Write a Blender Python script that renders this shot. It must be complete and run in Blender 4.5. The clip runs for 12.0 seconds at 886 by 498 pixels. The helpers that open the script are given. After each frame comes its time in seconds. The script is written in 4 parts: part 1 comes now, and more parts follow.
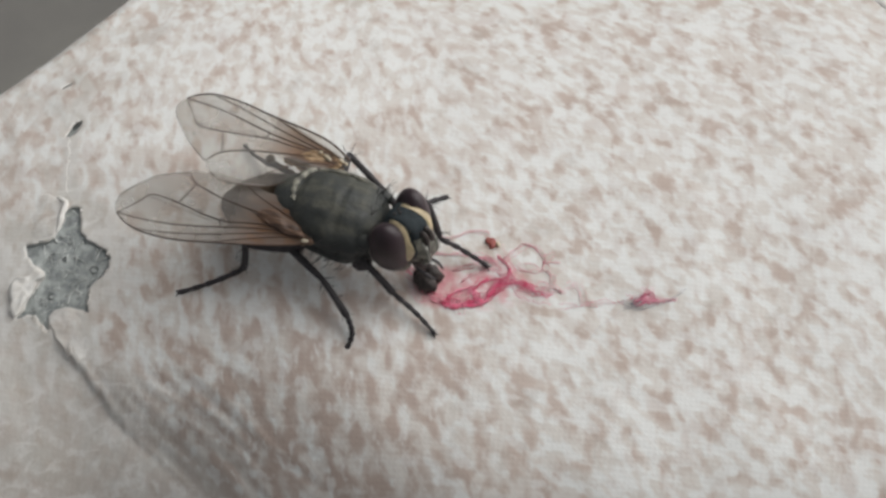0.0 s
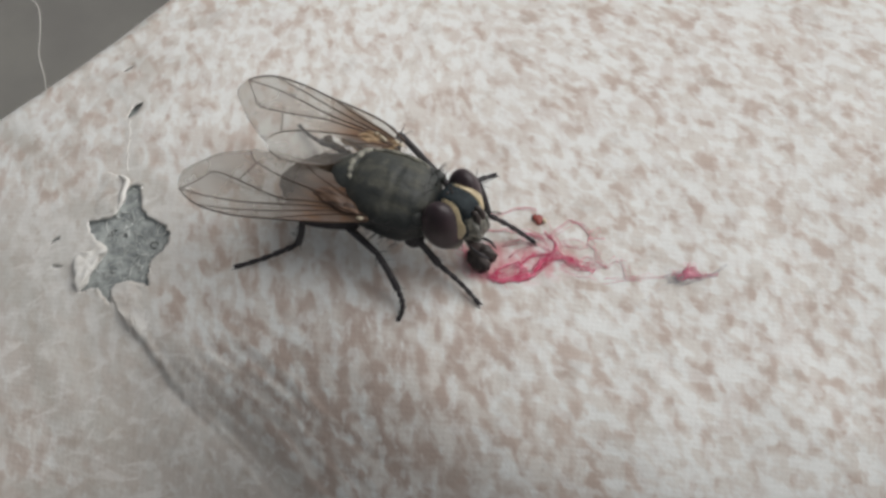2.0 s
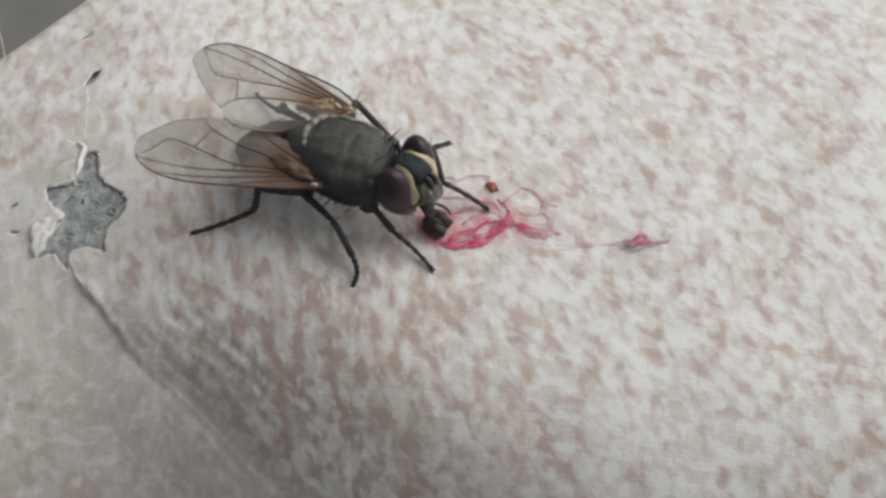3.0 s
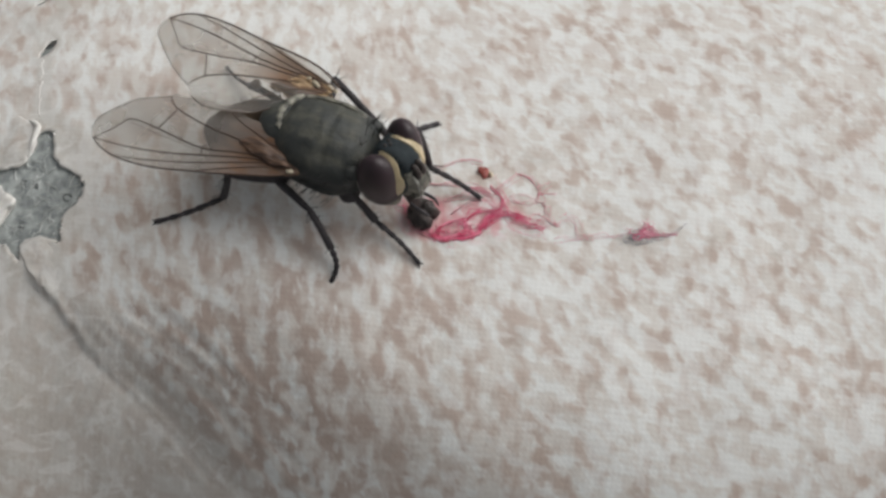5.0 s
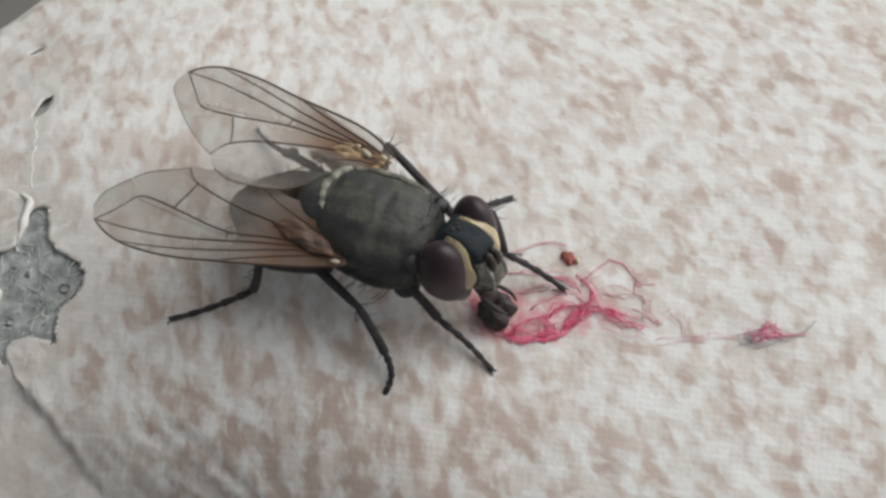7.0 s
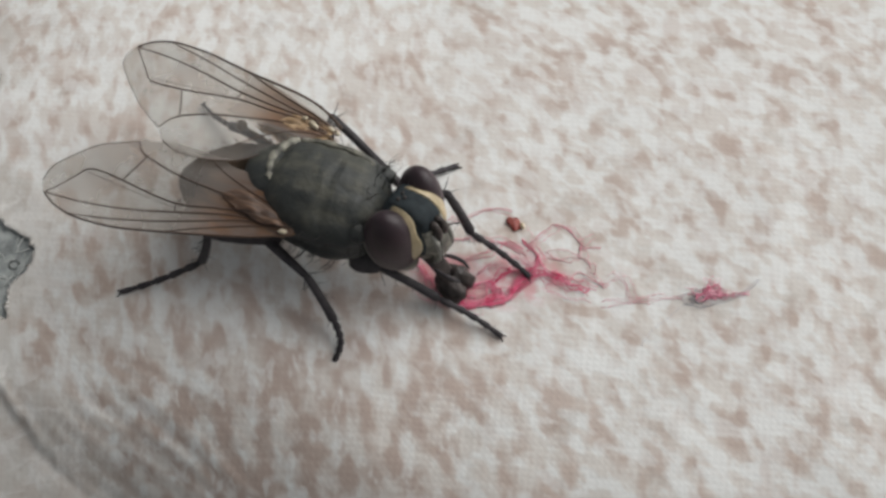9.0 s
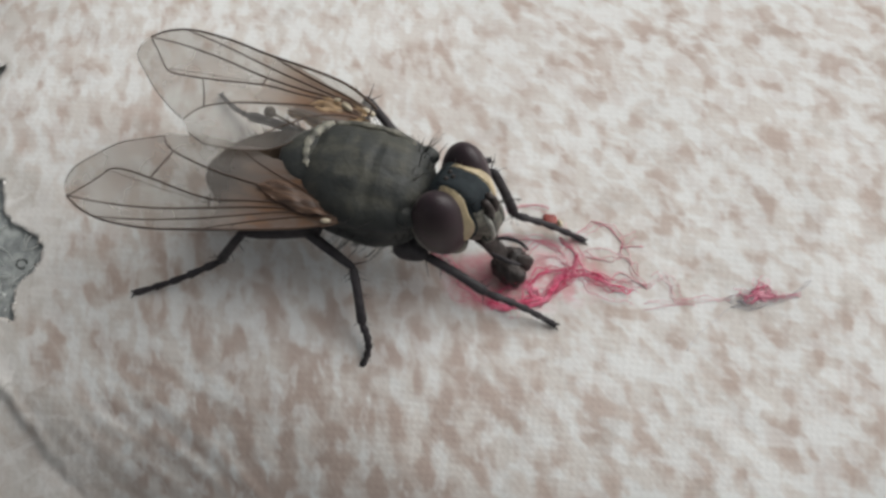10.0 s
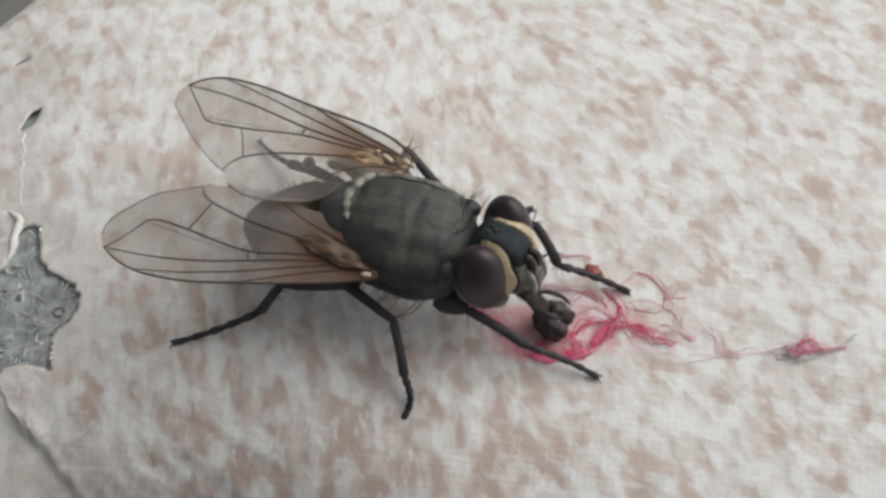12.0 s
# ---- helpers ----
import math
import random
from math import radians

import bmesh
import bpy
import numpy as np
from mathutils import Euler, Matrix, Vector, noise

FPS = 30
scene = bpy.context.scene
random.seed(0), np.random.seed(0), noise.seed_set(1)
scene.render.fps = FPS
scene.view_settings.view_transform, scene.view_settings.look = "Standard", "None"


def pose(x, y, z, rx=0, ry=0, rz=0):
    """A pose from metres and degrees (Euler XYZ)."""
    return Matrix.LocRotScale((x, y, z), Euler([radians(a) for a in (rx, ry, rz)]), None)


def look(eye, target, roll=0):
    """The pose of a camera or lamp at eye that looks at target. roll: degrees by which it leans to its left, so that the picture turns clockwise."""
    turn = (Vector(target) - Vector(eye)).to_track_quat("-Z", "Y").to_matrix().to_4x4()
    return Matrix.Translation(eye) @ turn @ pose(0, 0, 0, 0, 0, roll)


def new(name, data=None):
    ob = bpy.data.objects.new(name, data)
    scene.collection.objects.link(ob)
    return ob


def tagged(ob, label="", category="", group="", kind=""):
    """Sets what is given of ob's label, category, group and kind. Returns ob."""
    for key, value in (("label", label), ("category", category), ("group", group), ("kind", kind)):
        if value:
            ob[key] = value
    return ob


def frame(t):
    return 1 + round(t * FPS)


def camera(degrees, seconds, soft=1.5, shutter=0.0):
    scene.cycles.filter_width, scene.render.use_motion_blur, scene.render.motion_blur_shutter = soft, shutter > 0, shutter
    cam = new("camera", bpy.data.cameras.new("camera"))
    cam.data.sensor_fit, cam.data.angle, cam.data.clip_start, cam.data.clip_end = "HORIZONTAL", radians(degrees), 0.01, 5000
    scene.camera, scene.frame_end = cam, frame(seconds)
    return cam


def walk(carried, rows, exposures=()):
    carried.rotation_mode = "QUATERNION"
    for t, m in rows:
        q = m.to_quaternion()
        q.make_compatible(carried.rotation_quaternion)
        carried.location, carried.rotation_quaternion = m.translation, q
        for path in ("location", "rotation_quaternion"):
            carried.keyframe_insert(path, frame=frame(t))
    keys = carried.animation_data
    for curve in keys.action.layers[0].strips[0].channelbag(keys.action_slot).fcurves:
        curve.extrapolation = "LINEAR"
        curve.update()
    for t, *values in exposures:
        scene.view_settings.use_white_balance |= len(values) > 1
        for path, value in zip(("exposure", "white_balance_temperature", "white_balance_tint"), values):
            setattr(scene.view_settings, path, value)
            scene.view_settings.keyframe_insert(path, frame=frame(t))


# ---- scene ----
MM = 0.001                      # all plan numbers below are in millimetres
cam = camera(28.0, 12.0, soft=3.0)
PATH = [
    (0, (-7.119, -28.421, 49.446), (-6.535, 1.718, 0.0), 1.07),
    (0.5, (-7.245, -28.485, 50.358), (-6.508, 2.702, 0.0), 1.27),
    (1, (-7.195, -28.926, 50.324), (-6.314, 2.816, 0.0), 1.46),
    (1.5, (-7.448, -29.549, 50.965), (-7.720, 2.584, 0.0), -0.23),
    (2, (-7.030, -29.964, 50.620), (-8.139, 0.780, 0.0), -1.54),
    (2.5, (-6.280, -30.411, 51.266), (-6.856, -0.300, 0.0), -0.66),
    (2.7, (-6.285, -30.661, 51.194), (-6.770, -0.666, 0.0), -0.53),
    (4.3, (-6.358, -27.793, 49.312), (-5.601, -0.463, 0.0), 2.00),
    (4.5, (-7.118, -28.077, 47.952), (-7.067, -1.966, 0.0), 0.62),
    (5, (-6.582, -26.704, 47.367), (-6.212, -0.774, 0.0), 1.33),
    (5.5, (-7.437, -24.439, 45.780), (-6.960, 1.297, 0.0), 1.73),
    (6, (-6.173, -22.653, 42.465), (-5.886, 1.293, 0.0), 1.38),
    (6.5, (-8.390, -21.124, 40.413), (-8.312, 1.909, 0.0), 0.91),
    (7, (-8.225, -20.391, 39.814), (-8.181, 2.187, 0.0), 0.70),
    (7.2, (-8.233, -20.205, 40.174), (-7.80, 3.29, 0.0), 1.81),
    (8.8, (-7.579, -21.426, 40.298), (-6.649, 1.936, 0.0), 1.50),
    (9, (-7.691, -21.412, 39.800), (-6.813, 1.227, 0.0), 1.31),
    (9.5, (-8.220, -20.254, 39.095), (-7.103, 2.480, 0.0), 2.02),
    (10, (-8.613, -20.178, 37.560), (-7.619, 1.194, 0.0), 1.76),
    (10.5, (-8.450, -19.004, 37.077), (-6.654, 2.199, 0.0), 3.76),
    (11, (-8.927, -19.002, 36.673), (-7.374, 2.120, 0.0), 3.31),
    (11.5, (-9.668, -19.244, 37.546), (-8.429, 2.439, 0.0), 2.57),
    (12, (-9.666, -19.174, 37.583), (-8.604, 2.607, 0.0), 2.15),
]
walk(cam, [(t, look([c * MM for c in eye], [c * MM for c in target], roll)) for t, eye, target, roll in PATH],
     exposures=[(0, -0.14), (0.5, -0.24), (2.7, -0.18), (4.5, -0.19), (7.2, -0.16), (8.8, -0.20), (10, -0.19), (12, -0.13)])

# ---- light: a bright overcast sky, its brightest part behind and to one side of the cushion ----
SUN_EL, SUN_AZ = 41.0, 60.0     # degrees; azimuth from +y towards +x
world = bpy.data.worlds.new("sky")
scene.world = world
world.use_nodes = True
wn, wl = world.node_tree.nodes, world.node_tree.links
sky = wn.new("ShaderNodeTexSky")
sky.sky_type, sky.sun_disc = "NISHITA", False
sky.sun_elevation, sky.sun_rotation = radians(SUN_EL), radians(SUN_AZ)
sky.air_density, sky.dust_density, sky.ozone_density = 1.0, 4.0, 1.0
soften = wn.new("ShaderNodeHueSaturation")
soften.inputs["Saturation"].default_value = 0.08
wl.new(sky.outputs[0], soften.inputs["Color"])
wl.new(soften.outputs[0], wn["Background"].inputs["Color"])
wn["Background"].inputs["Strength"].default_value = 0.092
sun_data = bpy.data.lights.new("sun", "SUN")
sun_data.energy, sun_data.angle, sun_data.color = 2.0, radians(65), (1.0, 0.97, 0.93)
sun = new("sun", sun_data)
_sx = math.cos(radians(SUN_EL)) * math.sin(radians(SUN_AZ))
_sy = math.cos(radians(SUN_EL)) * math.cos(radians(SUN_AZ))
sun.matrix_world = look((_sx, _sy, math.sin(radians(SUN_EL))), (0, 0, 0))


# ---- materials ----
class Mat:
    """A small node-graph writer."""

    def __init__(self, name):
        self.m = bpy.data.materials.new(name)
        self.m.use_nodes = True
        self.t = self.m.node_tree
        self.bsdf = self.t.nodes["Principled BSDF"]
        self.out = self.t.nodes["Material Output"]

    def n(self, kind, **ins):
        node = self.t.nodes.new(kind)
        for k, v in ins.items():
            self.put(node, k.replace("_", " "), v)
        return node

    def put(self, node, k, v):
        sock = node.inputs[int(k[1:])] if k[0] == "#" else node.inputs[k]
        if hasattr(v, "is_linked"):
            self.t.links.new(v, sock)
        else:
            sock.default_value = v

    def mm(self, stretch=(1, 1, 1), turn=0.0):
        tc = self.n("ShaderNodeTexCoord")
        mp = self.n("ShaderNodeMapping", Vector=tc.outputs["Object"], Scale=[1000 * s for s in stretch], Rotation=(0, 0, radians(turn)))
        return mp.outputs[0]

    def along(self, turn, long, wide):
        """Millimetres, drawn out along a direction in the plan."""
        tc = self.n("ShaderNodeTexCoord")
        mp = self.n("ShaderNodeMapping", Vector=tc.outputs["Object"], Scale=(0.001 * long, 0.001 * wide, 0.001), Rotation=(0, 0, radians(turn)))
        mp.vector_type = "TEXTURE"
        return mp.outputs[0]

    def noise(self, vec, scale, detail=3.0, rough=0.55, distort=0.0):
        return self.n("ShaderNodeTexNoise", Vector=vec, Scale=scale, Detail=detail, Roughness=rough, Distortion=distort).outputs["Fac"]

    def ramp(self, fac, lo, hi, a=0.0, b=1.0):
        r = self.n("ShaderNodeMapRange", Value=fac, From_Min=lo, From_Max=hi, To_Min=a, To_Max=b)
        r.interpolation_type = "SMOOTHSTEP"
        return r.outputs[0]

    def math(self, op, a, b=0.0):
        node = self.n("ShaderNodeMath")
        node.operation = op
        self.put(node, "#0", a)
        self.put(node, "#1", b)
        return node.outputs[0]

    def mix(self, fac, a, b):
        node = self.n("ShaderNodeMix")
        node.data_type = "RGBA"
        self.put(node, "#0", fac)
        self.put(node, "#6", a if hasattr(a, "is_linked") else (*a, 1))
        self.put(node, "#7", b if hasattr(b, "is_linked") else (*b, 1))
        return node.outputs[2]

    def bump(self, height, strength, dist_mm):
        return self.n("ShaderNodeBump", Height=height, Strength=strength, Distance=dist_mm * MM).outputs[0]

    def done(self, color, rough=0.5, metal=0.0, normal=None, **more):
        self.put(self.bsdf, "Base Color", color if hasattr(color, "is_linked") else (*color, 1))
        self.put(self.bsdf, "Roughness", rough)
        self.put(self.bsdf, "Metallic", metal)
        if normal is not None:
            self.put(self.bsdf, "Normal", normal)
        for k, v in more.items():
            self.put(self.bsdf, k.replace("_", " "), v)
        return self.m


def simple(name, a, b, scale, rough, bump=0.0, **more):
    g = Mat(name)
    v = g.mm()
    f = g.ramp(g.noise(v, scale, 4), 0.35, 0.65)
    nrm = g.bump(g.noise(v, scale * 2.5, 3), bump, 0.03) if bump else None
    return g.done(g.mix(f, a, b), rough, normal=nrm, **more)


def vinyl():
    g = Mat("printed_vinyl")
    v = g.mm()
    # tan print in small uneven flecks and pale streaks over a beige ground, thinner and denser by patches
    at = g.n("ShaderNodeSeparateXYZ", Vector=v)
    dense = g.math("MULTIPLY", g.ramp(at.outputs[1], 2.0, -4.0, 0.0, 0.085), g.ramp(at.outputs[0], -3.0, -9.0))
    patch = g.math("ADD", dense, g.ramp(g.noise(v, 0.32, 3), 0.3, 0.7, -0.04, 0.04))
    f1 = g.noise(g.along(-76, 1.4, 0.9), 1.6, 2.0, 0.45, 0.25)
    fleck = g.ramp(g.math("ADD", f1, patch), 0.43, 0.70, 0.0, 1.0)
    f2 = g.ramp(g.noise(g.along(-50, 1.3, 0.8), 4.0, 2.0, 0.5), 0.5, 0.74, 0.0, 0.35)
    lean = g.n("ShaderNodeSeparateXYZ", Vector=v).outputs[0]
    p1, p2 = g.noise(g.along(-42, 1.45, 0.85), 2.1, 2.0, 0.5, 0.2), g.noise(g.along(-85, 1.5, 0.8), 2.0, 2.0, 0.5, 0.2)
    side_mix = g.ramp(g.math("ADD", lean, g.math("MULTIPLY", g.noise(v, 0.4, 2), 8.0)), -6.0, 0.0)
    streak = g.math("ADD", g.math("MULTIPLY", p1, side_mix), g.math("MULTIPLY", p2, g.math("SUBTRACT", 1.0, side_mix)))
    pale = g.ramp(g.math("SUBTRACT", streak, patch), 0.40, 0.60)
    # the print is worn away beside the fold and round the tear
    px = g.n("ShaderNodeSeparateXYZ", Vector=v)
    wob = g.math("MULTIPLY", g.math("ADD", g.noise(v, 0.5, 4), -0.5), 3.5)
    side = g.math("ADD", g.math("MULTIPLY", g.math("ADD", px.outputs[0], 19.0), 0.68), g.math("MULTIPLY", g.math("ADD", px.outputs[1], 1.0), 0.73))
    off = g.math("ADD", side, g.math("MULTIPLY", wob, 0.6))
    beside = g.math("MAXIMUM", g.ramp(off, 0.0, 1.3, 0.35, 1.0), g.ramp(off, -2.2, -5.0, 0.0, 0.72))
    hx, hy = g.math("ADD", px.outputs[0], 19.3), g.math("ADD", px.outputs[1], -1.6)
    ring = g.math("SQRT", g.math("ADD", g.math("MULTIPLY", hx, hx), g.math("MULTIPLY", hy, hy)))
    worn = g.math("MULTIPLY", beside, g.ramp(g.math("ADD", ring, wob), 1.5, 3.3, 0.12, 1.0))
    line = g.math("ABSOLUTE", g.math("ADD", g.math("ADD", px.outputs[0], 19.15), g.math("MULTIPLY", wob, 0.22)))
    scuff = g.math("MULTIPLY", g.ramp(line, 0.5, 0.05), g.math("MULTIPLY", g.ramp(px.outputs[1], 3.0, 4.2), g.ramp(px.outputs[1], 9.6, 8.2)))
    worn = g.math("MULTIPLY", worn, g.ramp(scuff, 0, 1, 1.0, 0.1))
    tan = g.mix(g.ramp(g.noise(v, 0.8, 2), 0.35, 0.65), (0.475, 0.37, 0.315), (0.545, 0.445, 0.39))
    tan = g.mix(g.ramp(dense, 0.0, 0.085), tan, (0.45, 0.35, 0.30))
    white = g.mix(pale, (0.685, 0.655, 0.615), (0.79, 0.80, 0.785))
    white = g.mix(g.ramp(worn, 0.35, 0.95), g.mix(pale, (0.615, 0.595, 0.56), (0.695, 0.685, 0.66)), white)
    color = g.mix(g.math("MULTIPLY", g.math("MULTIPLY", g.math("MAXIMUM", fleck, f2), g.ramp(pale, 0, 1, 0.9, 0.45)), worn), white, tan)
    dirt = g.ramp(g.noise(v, 0.7, 5, 0.65), 0.54, 0.74, 0.0, 0.42)
    color = g.mix(dirt, color, (0.43, 0.385, 0.34))
    # old soil, heavier on the worn end beyond the tear
    soil = g.math("MULTIPLY", g.ramp(g.noise(g.along(-60, 2.2, 0.8), 0.55, 5, 0.6, 0.4), 0.40, 0.66), g.ramp(g.math("ADD", at.outputs[0], wob), -16.5, -20.5, 0.0, 0.55))
    color = g.mix(soil, color, (0.46, 0.445, 0.405))
    # small scuffs and brown specks where the print has gone
    bare = g.ramp(worn, 0.95, 0.5)
    speck = g.math("MULTIPLY", bare, g.ramp(g.noise(g.along(-70, 1.3, 0.9), 1.9, 4, 0.6, 0.3), 0.52, 0.68, 0.0, 0.5))
    color = g.mix(speck, color, (0.46, 0.40, 0.345))
    rub = g.math("MULTIPLY", bare, g.ramp(g.noise(g.along(20, 1.8, 0.7), 1.3, 4, 0.6, 0.6), 0.54, 0.66, 0.0, 0.5))
    color = g.mix(rub, color, (0.78, 0.77, 0.745))
    # pink dye rubbed off by the red fibres
    sep = g.n("ShaderNodeSeparateXYZ", Vector=v)
    rx = g.math("MULTIPLY", g.math("ADD", sep.outputs[0], 5.3), 0.45)
    ry = g.math("ADD", sep.outputs[1], -0.35)
    rr = g.math("ADD", g.math("MULTIPLY", rx, rx), g.math("MULTIPLY", ry, ry))
    dye = g.math("MULTIPLY", g.ramp(rr, 1.0, 0.05, 0.0, 0.75), g.ramp(g.noise(v, 1.6, 4, 0.6), 0.38, 0.62))
    color = g.mix(dye, color, (0.66, 0.26, 0.30))
    ux, uy = g.math("MULTIPLY", g.math("ADD", sep.outputs[0], 6.75), 0.9), g.math("MULTIPLY", g.math("ADD", sep.outputs[1], -0.35), 1.1)
    us = g.math("ADD", g.math("MULTIPLY", ux, ux), g.math("MULTIPLY", uy, uy))
    blot = g.math("MULTIPLY", g.ramp(g.math("ADD", us, g.math("MULTIPLY", wob, 0.25)), 0.95, 0.2, 0.0, 0.8), g.ramp(g.noise(v, 2.6, 3, 0.6), 0.3, 0.6, 0.45, 1.0))
    color = g.mix(blot, color, (0.64, 0.24, 0.27))
    # imprint of the weave underneath
    w1 = g.n("ShaderNodeTexWave", Vector=g.mm((1, 1, 1), 8), Scale=1.9, Distortion=0.35)
    w2 = g.n("ShaderNodeTexWave", Vector=g.mm((1, 1, 1), 98), Scale=1.9, Distortion=0.35)
    weave = g.math("MULTIPLY", w1.outputs["Fac"], w2.outputs["Fac"])
    h = g.math("ADD", g.math("MULTIPLY", weave, 0.11), g.noise(v, 2.0, 4))
    return g.done(color, g.ramp(f1, 0.3, 0.7, 0.45, 0.62), normal=g.bump(h, 0.34, 0.06))


M_VINYL = vinyl()
M_VINYL_BACK = simple("vinyl_torn_edge", (0.80, 0.79, 0.76), (0.70, 0.68, 0.64), 3.0, 0.6, 0.3)
M_FELT = simple("grey_backing_cloth", (0.24, 0.26, 0.26), (0.43, 0.46, 0.45), 2.2, 0.95, 0.9)
M_FELT_DARK = simple("dark_backing_fibre", (0.09, 0.10, 0.10), (0.15, 0.16, 0.16), 3.0, 0.9)
M_FELT_FIBRE = simple("pale_backing_fibre", (0.52, 0.55, 0.54), (0.70, 0.72, 0.70), 2.0, 0.8)
M_TABLE = simple("dark_grey_laminate", (0.155, 0.15, 0.14), (0.185, 0.18, 0.165), 0.15, 0.6, 0.1)
M_RED = simple("red_fibre", (0.72, 0.09, 0.20), (0.80, 0.30, 0.40), 2.5, 0.6)
M_ROSE = simple("rose_red_fibre", (0.72, 0.15, 0.27), (0.78, 0.38, 0.46), 3.0, 0.6)
M_PINK = simple("pale_pink_fibre", (0.78, 0.30, 0.38), (0.80, 0.50, 0.52), 2.0, 0.6)
M_CRUMB = simple("dark_red_crumb", (0.20, 0.03, 0.025), (0.34, 0.07, 0.05), 5.0, 0.5, 0.5)
M_GRAIN = simple("amber_grain", (0.58, 0.46, 0.28), (0.70, 0.62, 0.47), 6.0, 0.35)
M_GREYFIBRE = simple("grey_fibre", (0.42, 0.42, 0.46), (0.56, 0.56, 0.59), 3.0, 0.7)
M_HAIR = simple("pale_thread", (0.62, 0.60, 0.56), (0.72, 0.70, 0.66), 2.0, 0.5)


def cuticle():
    """Black cuticle dusted grey-olive: four dark stripes along the back, thinly dusted flanks with shade painted in."""
    g = Mat("dusted_black_cuticle")
    v = g.mm()
    at = g.n("ShaderNodeSeparateXYZ", Vector=v)
    y = g.math("ADD", g.math("ABSOLUTE", at.outputs[1]), g.math("MULTIPLY", g.math("ADD", g.noise(v, 1.4, 3), -0.5), 0.22))
    stripe = g.math("MAXIMUM", g.ramp(g.math("ABSOLUTE", g.math("ADD", y, -0.24)), 0.13, 0.05), g.ramp(g.math("ABSOLUTE", g.math("ADD", y, -0.72)), 0.17, 0.06))
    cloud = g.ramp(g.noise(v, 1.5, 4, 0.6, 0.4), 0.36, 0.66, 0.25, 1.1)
    dust_shade = g.math("MULTIPLY", cloud, g.math("SUBTRACT", 1.0, g.math("MULTIPLY", stripe, 0.4)))
    # lighter back and darker flanks by height: partly dusting, partly shade in the colour
    dust_shade = g.math("MULTIPLY", dust_shade, g.ramp(at.outputs[2], 2.2, 3.05, 0.12, 1.15))
    color = g.mix(dust_shade, (0.033, 0.038, 0.040), (0.090, 0.090, 0.075))
    h = g.math("ADD", g.math("MULTIPLY", g.noise(v, 9, 4), 0.35), g.noise(v, 2.2, 3))
    return g.done(color, g.ramp(dust_shade, 0, 0.8, 0.42, 0.62), normal=g.bump(h, 0.55, 0.07), Specular_IOR_Level=0.3)


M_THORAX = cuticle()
M_SCUT = simple("pale_dusted_cuticle", (0.31, 0.30, 0.245), (0.08, 0.08, 0.067), 3.2, 0.6, 0.4)
M_LEG = simple("black_leg_cuticle", (0.036, 0.033, 0.037), (0.056, 0.051, 0.055), 4.0, 0.6, 0.4, Specular_IOR_Level=0.3)
M_BRISTLE = simple("black_bristle", (0.01, 0.01, 0.01), (0.02, 0.018, 0.016), 4.0, 0.4)
M_HEAD = simple("blue_black_head", (0.022, 0.028, 0.032), (0.038, 0.048, 0.053), 2.0, 0.75, 0.6, Specular_IOR_Level=0.2)
M_GOLD = simple("golden_face_dusting", (0.52, 0.42, 0.25), (0.37, 0.30, 0.18), 2.2, 0.40, 0.2, Specular_IOR_Level=0.9)
M_SILVER = simple("silver_face_dusting", (0.40, 0.40, 0.36), (0.20, 0.20, 0.18), 3.0, 0.4, 0.3)
M_MOUTH = simple("dark_brown_mouthpart", (0.026, 0.021, 0.020), (0.06, 0.048, 0.044), 4.0, 0.42, 0.5, Specular_IOR_Level=0.35)
M_FACE = simple("silver_olive_face", (0.30, 0.29, 0.24), (0.10, 0.10, 0.085), 3.0, 0.5, 0.3)
M_AMBER = simple("amber_wing_root", (0.07, 0.035, 0.015), (0.26, 0.165, 0.08), 4.0, 0.45, 0.6)
M_HALTERE = simple("brown_balancer", (0.10, 0.075, 0.05), (0.16, 0.12, 0.085), 4.0, 0.5)
M_CALYPTER = simple("cream_calypter", (0.48, 0.41, 0.29), (0.62, 0.56, 0.43), 2.0, 0.5)


def bunched(name, dark, light):
    g = Mat(name)
    st = g.noise(g.mm((0.45, 2.6, 1), 18), 2.6, 4, 0.65, 0.4)
    color = g.mix(g.ramp(st, 0.36, 0.66), dark, light)
    return g.done(color, 0.42, normal=g.bump(st, 0.6, 0.05))


M_BUNCH = bunched("bunched_amber_membrane", (0.15, 0.092, 0.048), (0.50, 0.35, 0.20))
M_BUNCH_BROWN = bunched("bunched_brown_membrane", (0.055, 0.032, 0.022), (0.15, 0.088, 0.056))


def eye_mat():
    g = Mat("maroon_compound_eye")
    vo = g.n("ShaderNodeTexVoronoi", Vector=g.mm(), Scale=28.0)
    color = g.mix(g.ramp(g.noise(g.mm(), 1.2, 2), 0.3, 0.7), (0.019, 0.010, 0.014), (0.034, 0.018, 0.024))
    return g.done(color, 0.46, normal=g.bump(vo.outputs["Distance"], 0.2, 0.02), Specular_IOR_Level=0.45, Sheen_Weight=0.12, Sheen_Roughness=0.4, Sheen_Tint=(0.95, 0.82, 0.82, 1))


